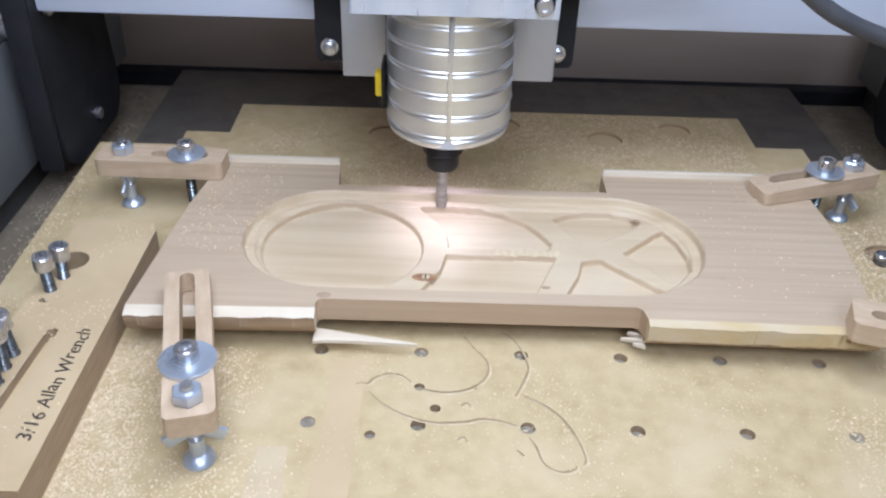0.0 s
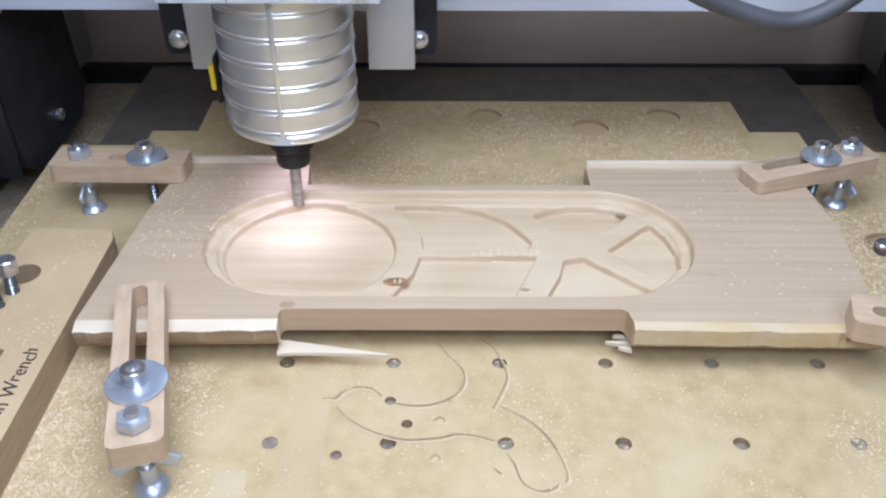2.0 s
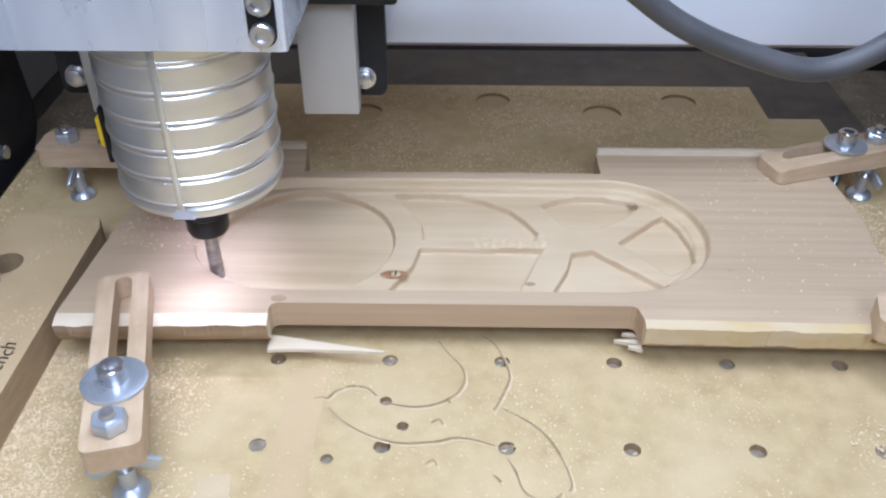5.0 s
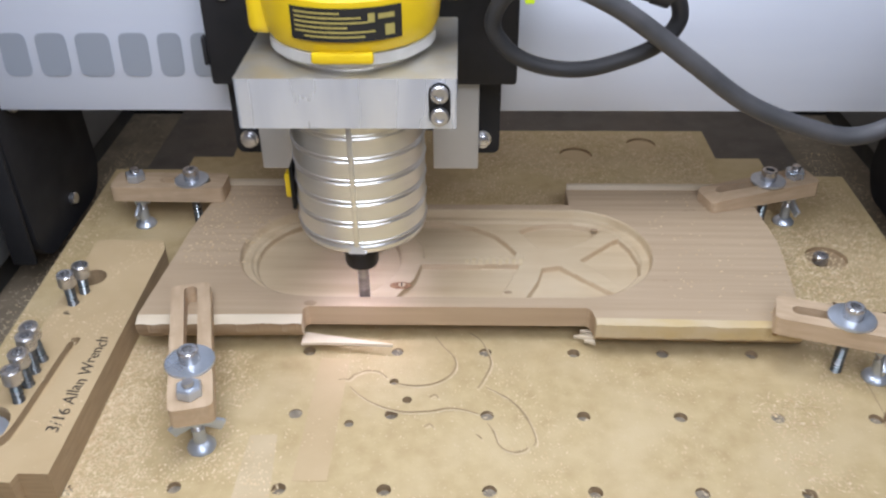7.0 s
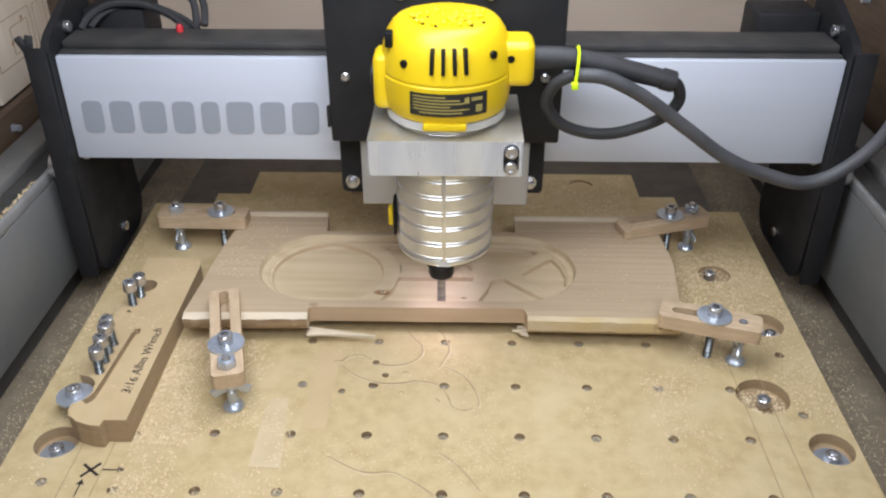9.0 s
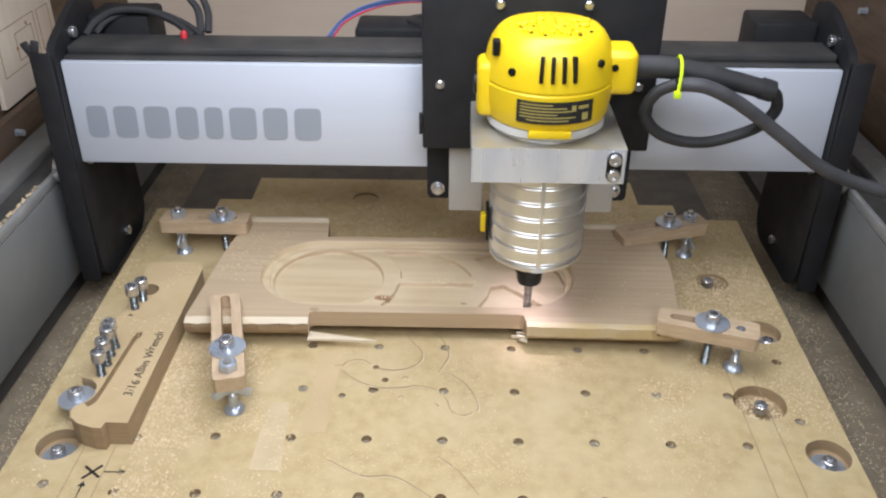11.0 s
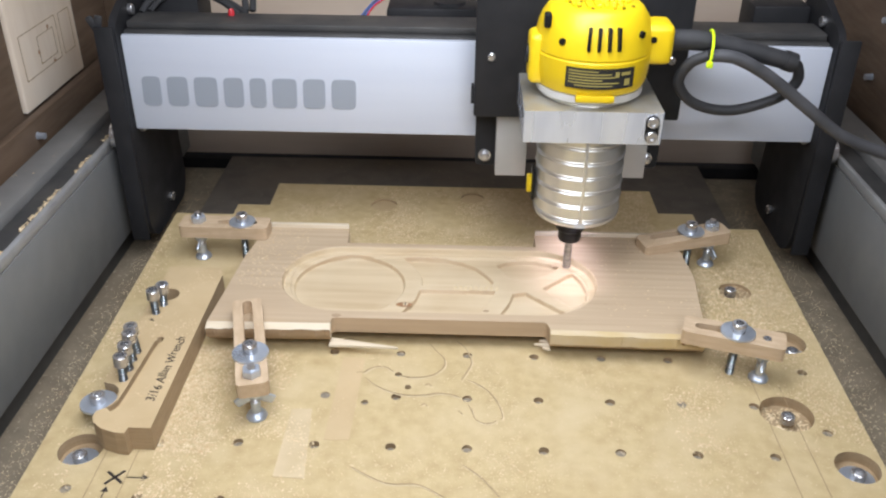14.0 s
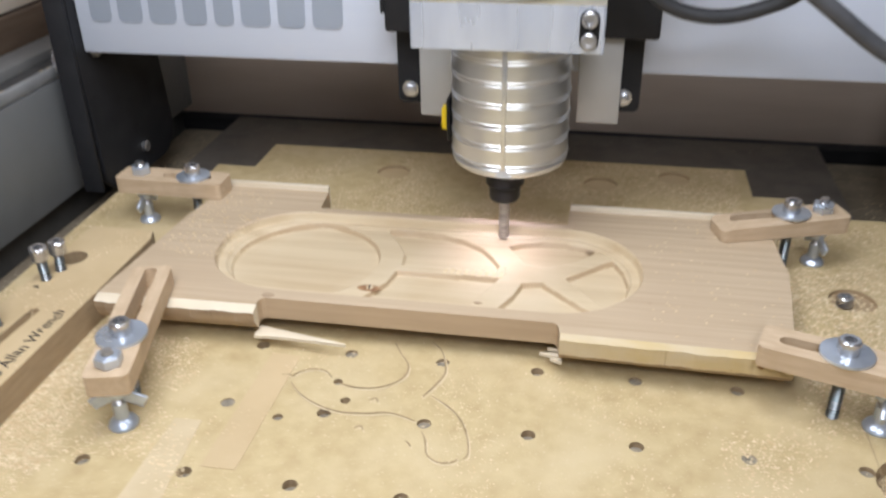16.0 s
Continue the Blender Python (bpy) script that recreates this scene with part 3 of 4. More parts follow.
part("live_edge", live_edge([(-0.1975, 0.0521), (-0.104, 0.0541)], 0.0062, 0.0024, 0.0062, 3, 2), [SAPWOOD, BROWN_SHADE_WOOD], work, "pale sapwood edge", sharp=30)
part("live_edge", live_edge([(0.0615, 0.0521), (0.1765, 0.0501)], 0.0048, 0.0014, 0.0092, 8), [BARK_EDGE, BROWN_SHADE_WOOD], work, "yellowish bark-stained edge", sharp=30)
part("edge_lip", boxed(-0.1805, -0.1080, 0.2005, 0.2045, TOP - 0.01, TOP + 0.0035, 0.0006), SAPWOOD, work, "unmilled pale strip at the edge")
part("edge_lip", boxed(0.0590, 0.1800, 0.1960, 0.1995, TOP - 0.01, TOP + 0.0035, 0.0006), SAPWOOD, work, "unmilled pale strip at the edge")


def splinter(points, w, z):
    bm, n = bmesh.new(), len(points)
    top, low = [], []
    for i, (x, y) in enumerate(points):
        k = w * (1 - i / (n - 1)) + 0.0004
        top += [bm.verts.new((x, y + k, z)), bm.verts.new((x, y - k, z))]
        low += [bm.verts.new((x, y + k, z - 0.0018)), bm.verts.new((x, y - k, z - 0.0018))]
    for i in range(n - 1):
        a, c = 2 * i, 2 * i + 2
        bm.faces.new((top[a], top[a + 1], top[c + 1], top[c]))
        bm.faces.new((low[a], low[c], low[c + 1], low[a + 1]))
        bm.faces.new((top[a], top[c], low[c], low[a]))
        bm.faces.new((top[a + 1], low[a + 1], low[c + 1], top[c + 1]))
    bm.faces.new((top[0], low[0], low[1], top[1]))
    return bm


part("splinter", splinter([(-0.1055, 0.0535), (-0.097, 0.0530), (-0.085, 0.0518), (-0.070, 0.0500), (-0.053, 0.0480)], 0.0048, 0.0080), SAPWOOD, work, "torn pale splinter")
for dy, ln in ((0.0, 0.012), (0.0035, 0.008), (-0.003, 0.006)):
    part("splinter", splinter([(0.063, 0.057 + dy), (0.063 - ln * 0.5, 0.0575 + dy), (0.063 - ln, 0.058 + dy)], 0.0013, 0.0075 + dy * 0.3), SAPWOOD, work, "torn pale splinter")
for i in range(9):  # torn grain left by the cutter across the middle rib
    x = -0.0105 + 0.0042 * i
    part("torn_fibre", moved(boxed(-0.0013, 0.0013, -0.0034, 0.0029, 0, 0.00025, 0.0001), pose(x, 0.1174 + 0.0006 * math.sin(i * 2.3), 0.01805, 0, 0, -6 + 3 * math.cos(i * 1.7))), BURR, work, "pale fuzzy torn fibres")
knot = part("knot", moved(turned([(0, 0.0005), (0.0040, 0.0004), (0.0050, 0.0), (0, -0.0002)], 18), pose(-0.0508, 0.0912, 0.01805) @ Matrix.Diagonal((1.35, 0.72, 1, 1))), KNOT, work, "dark brown knot")
part("knot_heart", moved(turned([(0, 0.0010), (0.0022, 0.0009), (0.0026, 0.0004), (0, 0.0003)], 14), pose(-0.0500, 0.0912, 0.01805) @ Matrix.Diagonal((0.9, 0.8, 1, 1))), ALDER_CUT, knot, "pale heart of the knot")
part("knot_crack", boxed(-0.0505, -0.0497, 0.0893, 0.0930, 0.0186, 0.01925, 0.0001), COLLET, knot, "dark crack")
part("pin_knot", moved(turned([(0, 0.0004), (0.0028, 0.0003), (0.0034, 0.0), (0, -0.0002)], 14), pose(-0.1010, 0.0640, TOP) @ Matrix.Diagonal((1.1, 0.7, 1, 1))), BROWN_SHADE_WOOD, work, "small round pin knot")
for x, y in ((0.0735, 0.1550), (0.0140, 0.0850)):
    part("torn_patch", moved(turned([(0, 0.0004), (0.0016, 0.0003), (0.0022, 0.0), (0, -0.0002)], 9), pose(x, y, 0.01805) @ Matrix.Diagonal((1.2, 0.7, 1, 1))), BROWN_SHADE_WOOD, work, "small torn brown patch")


# ---------------------------------------------------------------- hold-down clamps
def clamp(name, m, length, slot, bolt_x, jack_x, tip_slope, jack_top, label, washer_r=0.0126):
    """A wooden bar with a slot, a washer and cap screw, and a jack bolt at its heel. x runs from tip to heel."""
    c = thing(name, label, "clamp", "clamps round the blank", m)
    w, z0, z1 = 0.0108, 0.0255, 0.0365
    ol = rounded([(0, -w), (length, -w), (length, w), (0, w)], 0.004)
    bm = slab(bmesh.new(), ol, z0, z1, [stadium(slot[0], slot[1], 0, 0.0036), circle(jack_x, 0, 0.0034, 12)])
    for v in bm.verts:
        if v.co.x < 0.012 and v.co.z > z0 + 0.001:
            v.co.z -= tip_slope * (0.012 - v.co.x) / 0.012
    part("bar", bm, CLAMP_WOOD, c, smooth=False)
    part("washer", turned([(0.004, z1 + 0.0002), (washer_r, z1 + 0.0002), (washer_r, z1 + 0.0016), (washer_r - 0.0006, z1 + 0.0018), (0.004, z1 + 0.0018)], 32, bolt_x, 0), ZINC, c, "blue-grey zinc washer")
    s = part("cap_screw", socket_head(0.0052, z1 + 0.0018, 0.0072, bolt_x, 0), STEEL, c)
    part("shank", threads(0.0031, 0.0, z1 + 0.0015, 0.0013, bolt_x, 0), THREAD, s)
    j = part("jack_bolt", threads(0.0031, 0.003, jack_top, 0.0013, jack_x, 0), STEEL, c)
    part("foot", turned([(0, 0.0002), (0.0070, 0.0002), (0.0073, 0.0012), (0.0064, 0.0030), (0.0045, 0.0044), (0.0034, 0.0050), (0.0034, 0.0140), (0, 0.0142)], 24, jack_x, 0), ZINC, j, "domed bolt head used as a foot")
    if jack_top > z1 + 0.004:
        part("hex_nut", hexagon(bmesh.new(), 0.0066, z1 + 0.0001, z1 + 0.0058, jack_x, 0), ZINC, j)
    wing = turned([(0, z0 - 0.0075), (0.0045, z0 - 0.0075), (0.0060, z0 - 0.0006), (0, z0 - 0.0004)], 16, jack_x, 0)
    for s2 in (-1, 1):
        bw = boxed(-0.0011, 0.0011, 0.0035, 0.0145, -0.0032, 0.0032, 0.0008)
        tmp = bpy.data.meshes.new("t")
        moved(bw, pose(jack_x, 0, z0 - 0.0055, -28, 0, 0 if s2 > 0 else 180)).to_mesh(tmp)
        bw.free()
        wing.from_mesh(tmp)
        bpy.data.meshes.remove(tmp)
    part("wing_nut", wing, ZINC, j)
    return c


# tip, heel direction
clamp("hold_down_clamp", pose(-0.1765, 0.1865, 0, 0, 0, 179), 0.078, (0.014, 0.042), 0.0235, 0.0625, 0.0, 0.0455, "small wooden bar clamp with washer and bolts at the blank's corner", 0.0115)
clamp("hold_down_clamp", pose(0.1490, 0.1745, 0, 0, 0, 17.5), 0.082, (0.012, 0.05), 0.0475, 0.0680, 0.004, 0.0455, "small wooden bar clamp set at an angle over the blank's corner", 0.0115)
clamp("hold_down_clamp", pose(-0.1690, 0.0660, 0, 0, 0, -75.3), 0.104, (0.006, 0.064), 0.0700, 0.0935, 0.0, 0.0445, "long slotted wooden clamp with a broad zinc washer")
clamp("hold_down_clamp", pose(0.1585, 0.0490, 0, 0, 0, -17.0), 0.072, (0.012, 0.042), 0.0385, 0.0590, 0.0, 0.0370, "slotted wooden clamp with washer reaching past the spoilboard hole", 0.0124)


# ---------------------------------------------------------------- tool block with spare screws
rack = thing("tool_block", "MDF fence block with handwritten note, a wrench slot and screw holes", "tool holder")
RX0, RX1 = -0.2520, -0.2050
notch = [(RX0, -0.0150), (-0.2500, -0.0158), (-0.2440, -0.0172), (-0.2395, -0.0215), (-0.2372, -0.0270)]
lobe = [(-0.2462, -0.0452), (-0.2468, -0.0500), (-0.2440, -0.0560), (-0.2370, -0.0615), (-0.2270, -0.0650), (-0.2205, -0.0655)]
outline = [(RX1, -0.0600), (RX1, 0.128), (-0.2085, 0.1375), (-0.214, 0.1385), (RX0, 0.1385)] + notch + [(-0.2372, -0.0340), (-0.2390, -0.0385), (-0.2420, -0.0420)] + lobe + [(-0.2195, -0.0600)]
mid = [(-0.2290, 0.0335), (-0.2298, 0.0200), (-0.2308, 0.0), (-0.2320, -0.0220), (-0.2330, -0.0340), (-0.2355, -0.0400), (-0.2388, -0.0432)]
left, right = [], []
for i, (x, y) in enumerate(mid):
    (ax, ay), (bx, by) = mid[max(i - 1, 0)], mid[min(i + 1, len(mid) - 1)]
    d = Vector((bx - ax, by - ay)).normalized() * 0.0028
    left.append((x - d.y, y + d.x))
    right.append((x + d.y, y - d.x))
slot_hole = [(-0.2312, 0.0352), (-0.2315, 0.0375), (-0.2290, 0.0392), (-0.2262, 0.0380), (-0.2262, 0.0355)] + left + right[::-1]
screws = [(-0.2425, 0.0700), (-0.2400, 0.0815), (-0.2405, 0.0200), (-0.2405, 0.0105), (-0.2395, 0.0000), (-0.2395, -0.0115)]
part("block", slab(bmesh.new(), outline, 0.0002, 0.019, [slot_hole] + [circle(x, y, 0.0034, 12) for x, y in screws] + [circle(-0.2405, 0.0960, 0.0085, 20)], 0, 1), [MDF_BLOCK, MDF_EDGE], rack, smooth=False)
part("slot_floor", boxed(-0.2415, -0.2255, -0.0465, 0.040, 0.0110, 0.0140), MDF_BLOCK, rack)

def writing(text, size, m, parent, name="writing", mat=INK, shear=0.0, wobble=0.0):
    cu = bpy.data.curves.new(name, "FONT")
    cu.body, cu.size, cu.extrude, cu.shear, cu.offset = text, size, 0.00012, shear, -0.00004
    cu.resolution_u = 3
    tmp = bpy.data.objects.new(name, cu)
    scene.collection.objects.link(tmp)
    me = bpy.data.meshes.new_from_object(tmp.evaluated_get(bpy.context.evaluated_depsgraph_get()))
    bpy.data.objects.remove(tmp)
    for v in me.vertices:
        q = v.co
        q.y += wobble * math.sin(q.x * 260) + wobble * 0.6 * math.sin(q.x * 611 + 1)
    me.materials.append(mat)
    ob = new(name, me)
    ob.parent = parent
    ob.matrix_basis = m
    return ob


writing("3/16 Allan Wrench", 0.0095, pose(-0.2105, -0.0345, 0.0193, 0, 0, 90), rack, shear=0.15, wobble=0.0005)
writing("P", 0.006, pose(-0.2405, 0.0585, 0.0193, 0, 0, 80), rack)
for a in (52, -38):
    part("ink_stroke", moved(boxed(-0.0075, 0.0075, -0.0009, 0.0009, 0.0002, 0.0005), pose(-0.2225, -0.0855, 0, 0, 0, a)), INK, spoil, "hand-drawn marker stroke")
bm = boxed(-0.2150, -0.2050, -0.0856, -0.0848, 0.0002, 0.0005)
v = [bm.verts.new(p) for p in ((-0.2055, -0.0825, 0.0005), (-0.2010, -0.0852, 0.0005), (-0.2055, -0.0879, 0.0005))]
bm.faces.new(v)
part("arrow_mark", bm, INK, spoil)
bm = boxed(-0.2252, -0.2246, -0.108, -0.097, 0.0002, 0.0005)
v = [bm.verts.new(p) for p in ((-0.2275, -0.098, 0.0005), (-0.2249, -0.0935, 0.0005), (-0.2223, -0.098, 0.0005))]
bm.faces.new(v)
part("arrow_mark", bm, INK, spoil)


def cap_screw(x, y, z, length, tilt=0.0, turn=0.0, r=0.0049, label="bright steel socket cap screw standing in the block", group="spare screws in the block"):
    s = thing("cap_screw", label, "screw", group, pose(x, y, z, tilt, 0, turn))
    part("head", socket_head(r, length, 0.0080), STEEL, s)
    part("thread", threads(0.0030, -0.006, length), THREAD, s)
    return s


for (x, y), h, a in zip(screws, (0.0145, 0.0115, 0.0175, 0.0175, 0.0155, 0.0130), (-5, 4, -6, -4, -5, -3)):
    cap_screw(x, y, 0.019, h, a, 30 * a)
wash = thing("fender_washer", "zinc fender washer with a socket screw holding the block", "washer")
part("washer_ring", turned([(0.003, 0.0125), (0.0122, 0.0125), (0.0122, 0.0142), (0.003, 0.0142)], 32, -0.2510, -0.0300), ZINC, wash)
part("screw_head", socket_head(0.0052, 0.0142, 0.006, -0.2510, -0.0300), STEEL, wash)
part("spacer", turned([(0, 0.0), (0.006, 0.0), (0.006, 0.0125), (0, 0.0125)], 16, -0.2510, -0.0300), STEEL, wash)


def sunk_screw(x, y, z, washer, label):
    s = thing("sunk_screw", label, "screw", "screws in the counterbores", pose(x, y, z))
    if washer:
        part("washer", turned([(0.003, 0.0), (0.0115, 0.0), (0.0115, 0.0014), (0.003, 0.0014)], 28), ZINC, s)
    part("head", socket_head(0.0048, 0.0014, 0.006), STEEL, s)
    return s


sunk_screw(-0.254, -0.064, -0.0084, True, "zinc screw and washer sunk in a dusty counterbore")
sunk_screw(0.254, -0.061, -0.0084, True, "zinc screw and washer sunk in a dusty counterbore")
sunk_screw(0.224, -0.010, -0.0060, False, "socket screw sunk among chips in a wide counterbore")
sunk_screw(0.2240, 0.1475, -0.0028, False, "socket screw standing in a chip-filled counterbore")
sunk_screw(0.253, 0.070, -0.0084, True, "zinc screw and washer sunk in a dusty counterbore")


# ---------------------------------------------------------------- gantry, built round the cutter's tip at x = y = 0
gantry = thing("gantry", "silver machine gantry beam between black end plates", "gantry")
BY, BZ0, BZ1 = 0.074, 0.1060, 0.1900
part("face_plate", boxed(-0.2962, 0.2962, BY, BY + 0.006, BZ0, BZ1, 0.0012), BEAM, gantry, "brushed silver face")
part("extrusion", boxed(-0.2962, 0.2962, BY + 0.0062, BY + 0.060, BZ0 + 0.006, BZ1 + 0.002, 0.002), RAIL_DARK, gantry, "dark grey extrusion behind the face")
part("top_rail", boxed(-0.2940, 0.2940, BY + 0.012, BY + 0.046, BZ1 + 0.0022, BZ1 + 0.008, 0.001), RAIL_DARK, gantry)


def end_plate(s):
    a = sorted((s * 0.2968, s * 0.3030))
    # profile in y, z: tall plate that narrows to its foot beside the side rail
    prof = rounded([(BY - 0.006, BZ1 + 0.012), (BY - 0.010, BZ0 - 0.005), (BY - 0.004, 0.006), (BY + 0.010, -0.008), (BY + 0.095, -0.008), (BY + 0.110, 0.010), (BY + 0.100, BZ0), (BY + 0.080, BZ1 + 0.034), (BY + 0.05, BZ1 + 0.034)], 0.012)
    bm = slab(bmesh.new(), prof, a[0], a[1])
    # plate coordinates (y, z, x) into the machine's
    bmesh.ops.transform(bm, matrix=Matrix(((0, 0, 1, 0), (1, 0, 0, 0), (0, 1, 0, 0), (0, 0, 0, 1))), verts=bm.verts[:])
    p = part("end_plate", bm, BLACK, gantry, "black powder-coated end plate")
    f = sorted((s * 0.2968, s * 0.3125))
    part("end_flange", boxed(f[0], f[1], BY - 0.0135, BY - 0.0102, 0.0, BZ1 + 0.010, 0.001), BLACK, p)
    for y, z in ((BY + 0.012, BZ0 - 0.002), (BY + 0.055, 0.012), (BY + 0.030, BZ1 + 0.014)):
        b = turned([(0, 0), (0.0045, 0), (0.0045, 0.003), (0.0038, 0.0038), (0, 0.0038)], 14)
        part("bolt", moved(b, pose(s * 0.2965, y, z, 0, -s * 90, 0)), STEEL, p)
    b = turned([(0, -0.004), (0.012, -0.004), (0.012, 0.004), (0.010, 0.005), (0, 0.005)], 24)
    part("wheel", moved(b, pose(s * 0.3150, BY + 0.004, 0.095 + 0.0035, 0, 90, 0)), STEEL, p, "steel guide wheel")
    part("motor", boxed(*sorted((s * 0.246, s * 0.2962)), BY + 0.062, BY + 0.104, BZ1 - 0.03, BZ1 + 0.018, 0.003), BLACK, p, "black stepper motor")
    return p


left_plate = end_plate(-1)
end_plate(1)
for a in (-28, 12):
    bm = boxed(-0.0032, 0.0032, -0.0015, 0.0015, 0, 0.0135, 0.0014)
    part("cable_clip", moved(bm, pose(-0.3105, BY - 0.0085, BZ1 + 0.0055, 0, a, 0)), RUBBER, left_plate, "black cable clip")


def glyph_bars(specs, m, parent):
    for pts in specs:
        bm = slab(bmesh.new(), pts, 0, 0.0004)
        part("logo_shape", moved(bm, m), PRINT, parent, smooth=False)


# eight plain blocks in the place of the maker's name
x, hgt, m = -0.287, 0.0265, pose(0, BY - 0.0004, 0.1285, 90, 0, 0)
shapes = []
for w in (0.0215, 0.0235, 0.0255, 0.0225, 0.0195, 0.0265, 0.0245, 0.0265):
    k = w - 0.0035
    shapes.append(rounded([(x + 0.002, 0), (x + k, 0), (x + k + 0.001, hgt), (x + 0.003, hgt)], 0.005))
    x += w
glyph_bars(shapes, m, gantry)

# cables behind the beam
for pts, r in (
        ([(-0.290, 0.115, 0.198), (-0.285, 0.126, 0.206), (-0.270, 0.134, 0.2125), (-0.245, 0.136, 0.2120), (-0.222, 0.130, 0.205), (-0.206, 0.120, 0.196)], 0.0030),
        ([(-0.284, 0.120, 0.198), (-0.278, 0.132, 0.205), (-0.262, 0.140, 0.2100), (-0.238, 0.141, 0.2090), (-0.216, 0.136, 0.202), (-0.200, 0.126, 0.195)], 0.0026),
        ([(-0.214, 0.150, 0.300), (-0.216, 0.150, 0.240), (-0.213, 0.146, 0.222), (-0.205, 0.140, 0.212), (-0.202, 0.130, 0.197)], 0.0030),
        ([(-0.202, 0.152, 0.300), (-0.204, 0.152, 0.240), (-0.202, 0.147, 0.222), (-0.197, 0.140, 0.210), (-0.196, 0.130, 0.197)], 0.0030)):
    part("cable", tube(pts, r, 8), RUBBER, gantry, "black motor cable")
mot = part("x_motor", boxed(-0.078, 0.018, BY + 0.062, BY + 0.100, 0.1750, 0.2010, 0.004), BLACK, gantry, "black stepper motor behind the beam")
part("motor_boss", turned([(0, 0.2010), (0.0150, 0.2010), (0.0140, 0.2035), (0.0060, 0.2040), (0.0055, 0.2030), (0, 0.2030)], 28, -0.022, BY + 0.08), BLACK, mot)
for k, mt in enumerate((RED, BLUE, RUBBER, BLUE)):
    part("wire", tube([(-0.100 - 0.002 * k, BY + 0.075, 0.184), (-0.088, BY + 0.082 + 0.002 * k, 0.199 + 0.001 * k), (-0.060, BY + 0.088, 0.2105 + 0.0012 * k), (-0.025, BY + 0.088, 0.2150 + 0.001 * k), (0.002, BY + 0.085, 0.2090 + 0.001 * k), (0.014, BY + 0.082, 0.2160), (0.018, BY + 0.080, 0.235)], 0.0010, 6), mt, gantry, "thin coloured motor wire")
part("status_light", turned([(0, 0.196), (0.0028, 0.196), (0.0028, 0.2015), (0.0016, 0.2035), (0, 0.2035)], 12, -0.2105, 0.112), RED, gantry, "small red plug")

# ---------------------------------------------------------------- carriage with the router
car = thing("router_carriage", "black carriage carrying a yellow and silver trim router", "router carriage")
part("back_plate", boxed(-0.0825, 0.0865, 0.041, 0.0475, 0.1365, 0.335, 0.002), BLACK, car, "black powder-coated carriage plate")
for x0, x1 in ((-0.0800, -0.0610), (0.0600, 0.0790)):
    leg = part("leg", slab(bmesh.new(), rounded([(x0, 0.084), (x1, 0.084), (x1, 0.20), (x0, 0.20)], 0.005), -0.003, 0.003), BLACK, car, smooth=False)
    leg.matrix_basis = pose(0, 0.0655, 0, 90, 0, 0)
    xm = (x0 + x1) / 2 - 0.001
    b = turned([(0, 0), (0.0055, 0), (0.0055, 0.0012), (0.0042, 0.0012), (0.0042, 0.0046), (0.003, 0.0054), (0, 0.0054)], 16)
    part("bolt", moved(b, pose(xm, 0.0624, 0.0935, 90, 0, 0)), STEEL, car)
for x0, x1 in ((-0.0625, -0.0360), (0.0395, 0.0662)):
    part("slide", boxed(x0, x1, 0.0500, 0.0620, 0.0795, 0.1380, 0.001), RAIL_BLOCK, car, "pale grey slide end")
for x, z in ((-0.0695, 0.188), (0.0735, 0.188), (-0.0280, 0.2460), (0.0330, 0.2460)):
    b = turned([(0, 0), (0.0033, 0), (0.0033, 0.0020), (0.0024, 0.0028), (0, 0.0028)], 14)
    part("bolt", moved(b, pose(x, 0.0409, z, 90, 0, 0)), STEEL, car)
part("side_tab", boxed(-0.0850, -0.0826, 0.0415, 0.047, 0.148, 0.164, 0.0006), BLACK, car)

# aluminium mount
mount = part("mount", slab(bmesh.new(), rounded([(-0.0470, -0.0430), (0.0540, -0.0430), (0.0540, 0.0405), (-0.0470, 0.0405)], 0.0012, 2), 0.1510, 0.1755, [circle(0.0025, 0.0, 0.0348, 48)], 1, 0),
             [ALU, ALU_TOP], car, "milled aluminium clamp mount", smooth=False)
sl = [(0.0462 + y, 0.1632 + x) for x, y in stadium(-0.0055, 0.0055, 0, 0.0050)]
bm = slab(bmesh.new(), sl, -0.0002, 0.0004)
part("screw_slot", moved(bm, pose(0, -0.0430, 0, 90, 0, 0)), COLLET, mount, "dark counterbored slot")
for z in (0.1577, 0.1687):
    b = socket_head(0.0042, 0.0, 0.003)
    part("screw", moved(b, pose(0.0462, -0.0432, z, 90, 0, 0)), STEEL, mount)

# silver motor body with bead rings
R, prof = 0.0345, [(0, 0.0752), (0.0250, 0.0752), (0.0262, 0.0738), (0.0315, 0.0735), (0.0336, 0.0750), (0.0345, 0.0775)]
for k in range(6):
    z = 0.0814 + 0.01225 * k
    prof += [(R - 0.0002, z - 0.0026), (R - 0.0010, z - 0.0020), (R - 0.0011, z - 0.0014), (R - 0.0004, z - 0.0010), (R + 0.0004, z - 0.0006), (R + 0.0006, z), (R + 0.0004, z + 0.0005), (R, z + 0.0008)]
prof += [(R, 0.176), (R, 0.1800), (0, 0.1800)]
body = part("motor_body", turned(prof, 72, 0.0025, 0), CAST, car, "polished silver ribbed motor housing", sharp=50)
part("guide_rib", boxed(0.0025 - 0.0013, 0.0025 + 0.0013, -0.0362, -0.0335, 0.080, 0.151, 0.0006), CAST, body)
bm = bmesh.new()
v = [bm.verts.new(p) for p in ((-0.0022, -0.0353, 0.0755), (0.0072, -0.0353, 0.0755), (0.0038, -0.0357, 0.0815), (0.0012, -0.0357, 0.0815), (-0.0022, -0.0325, 0.0752), (0.0072, -0.0325, 0.0752))]
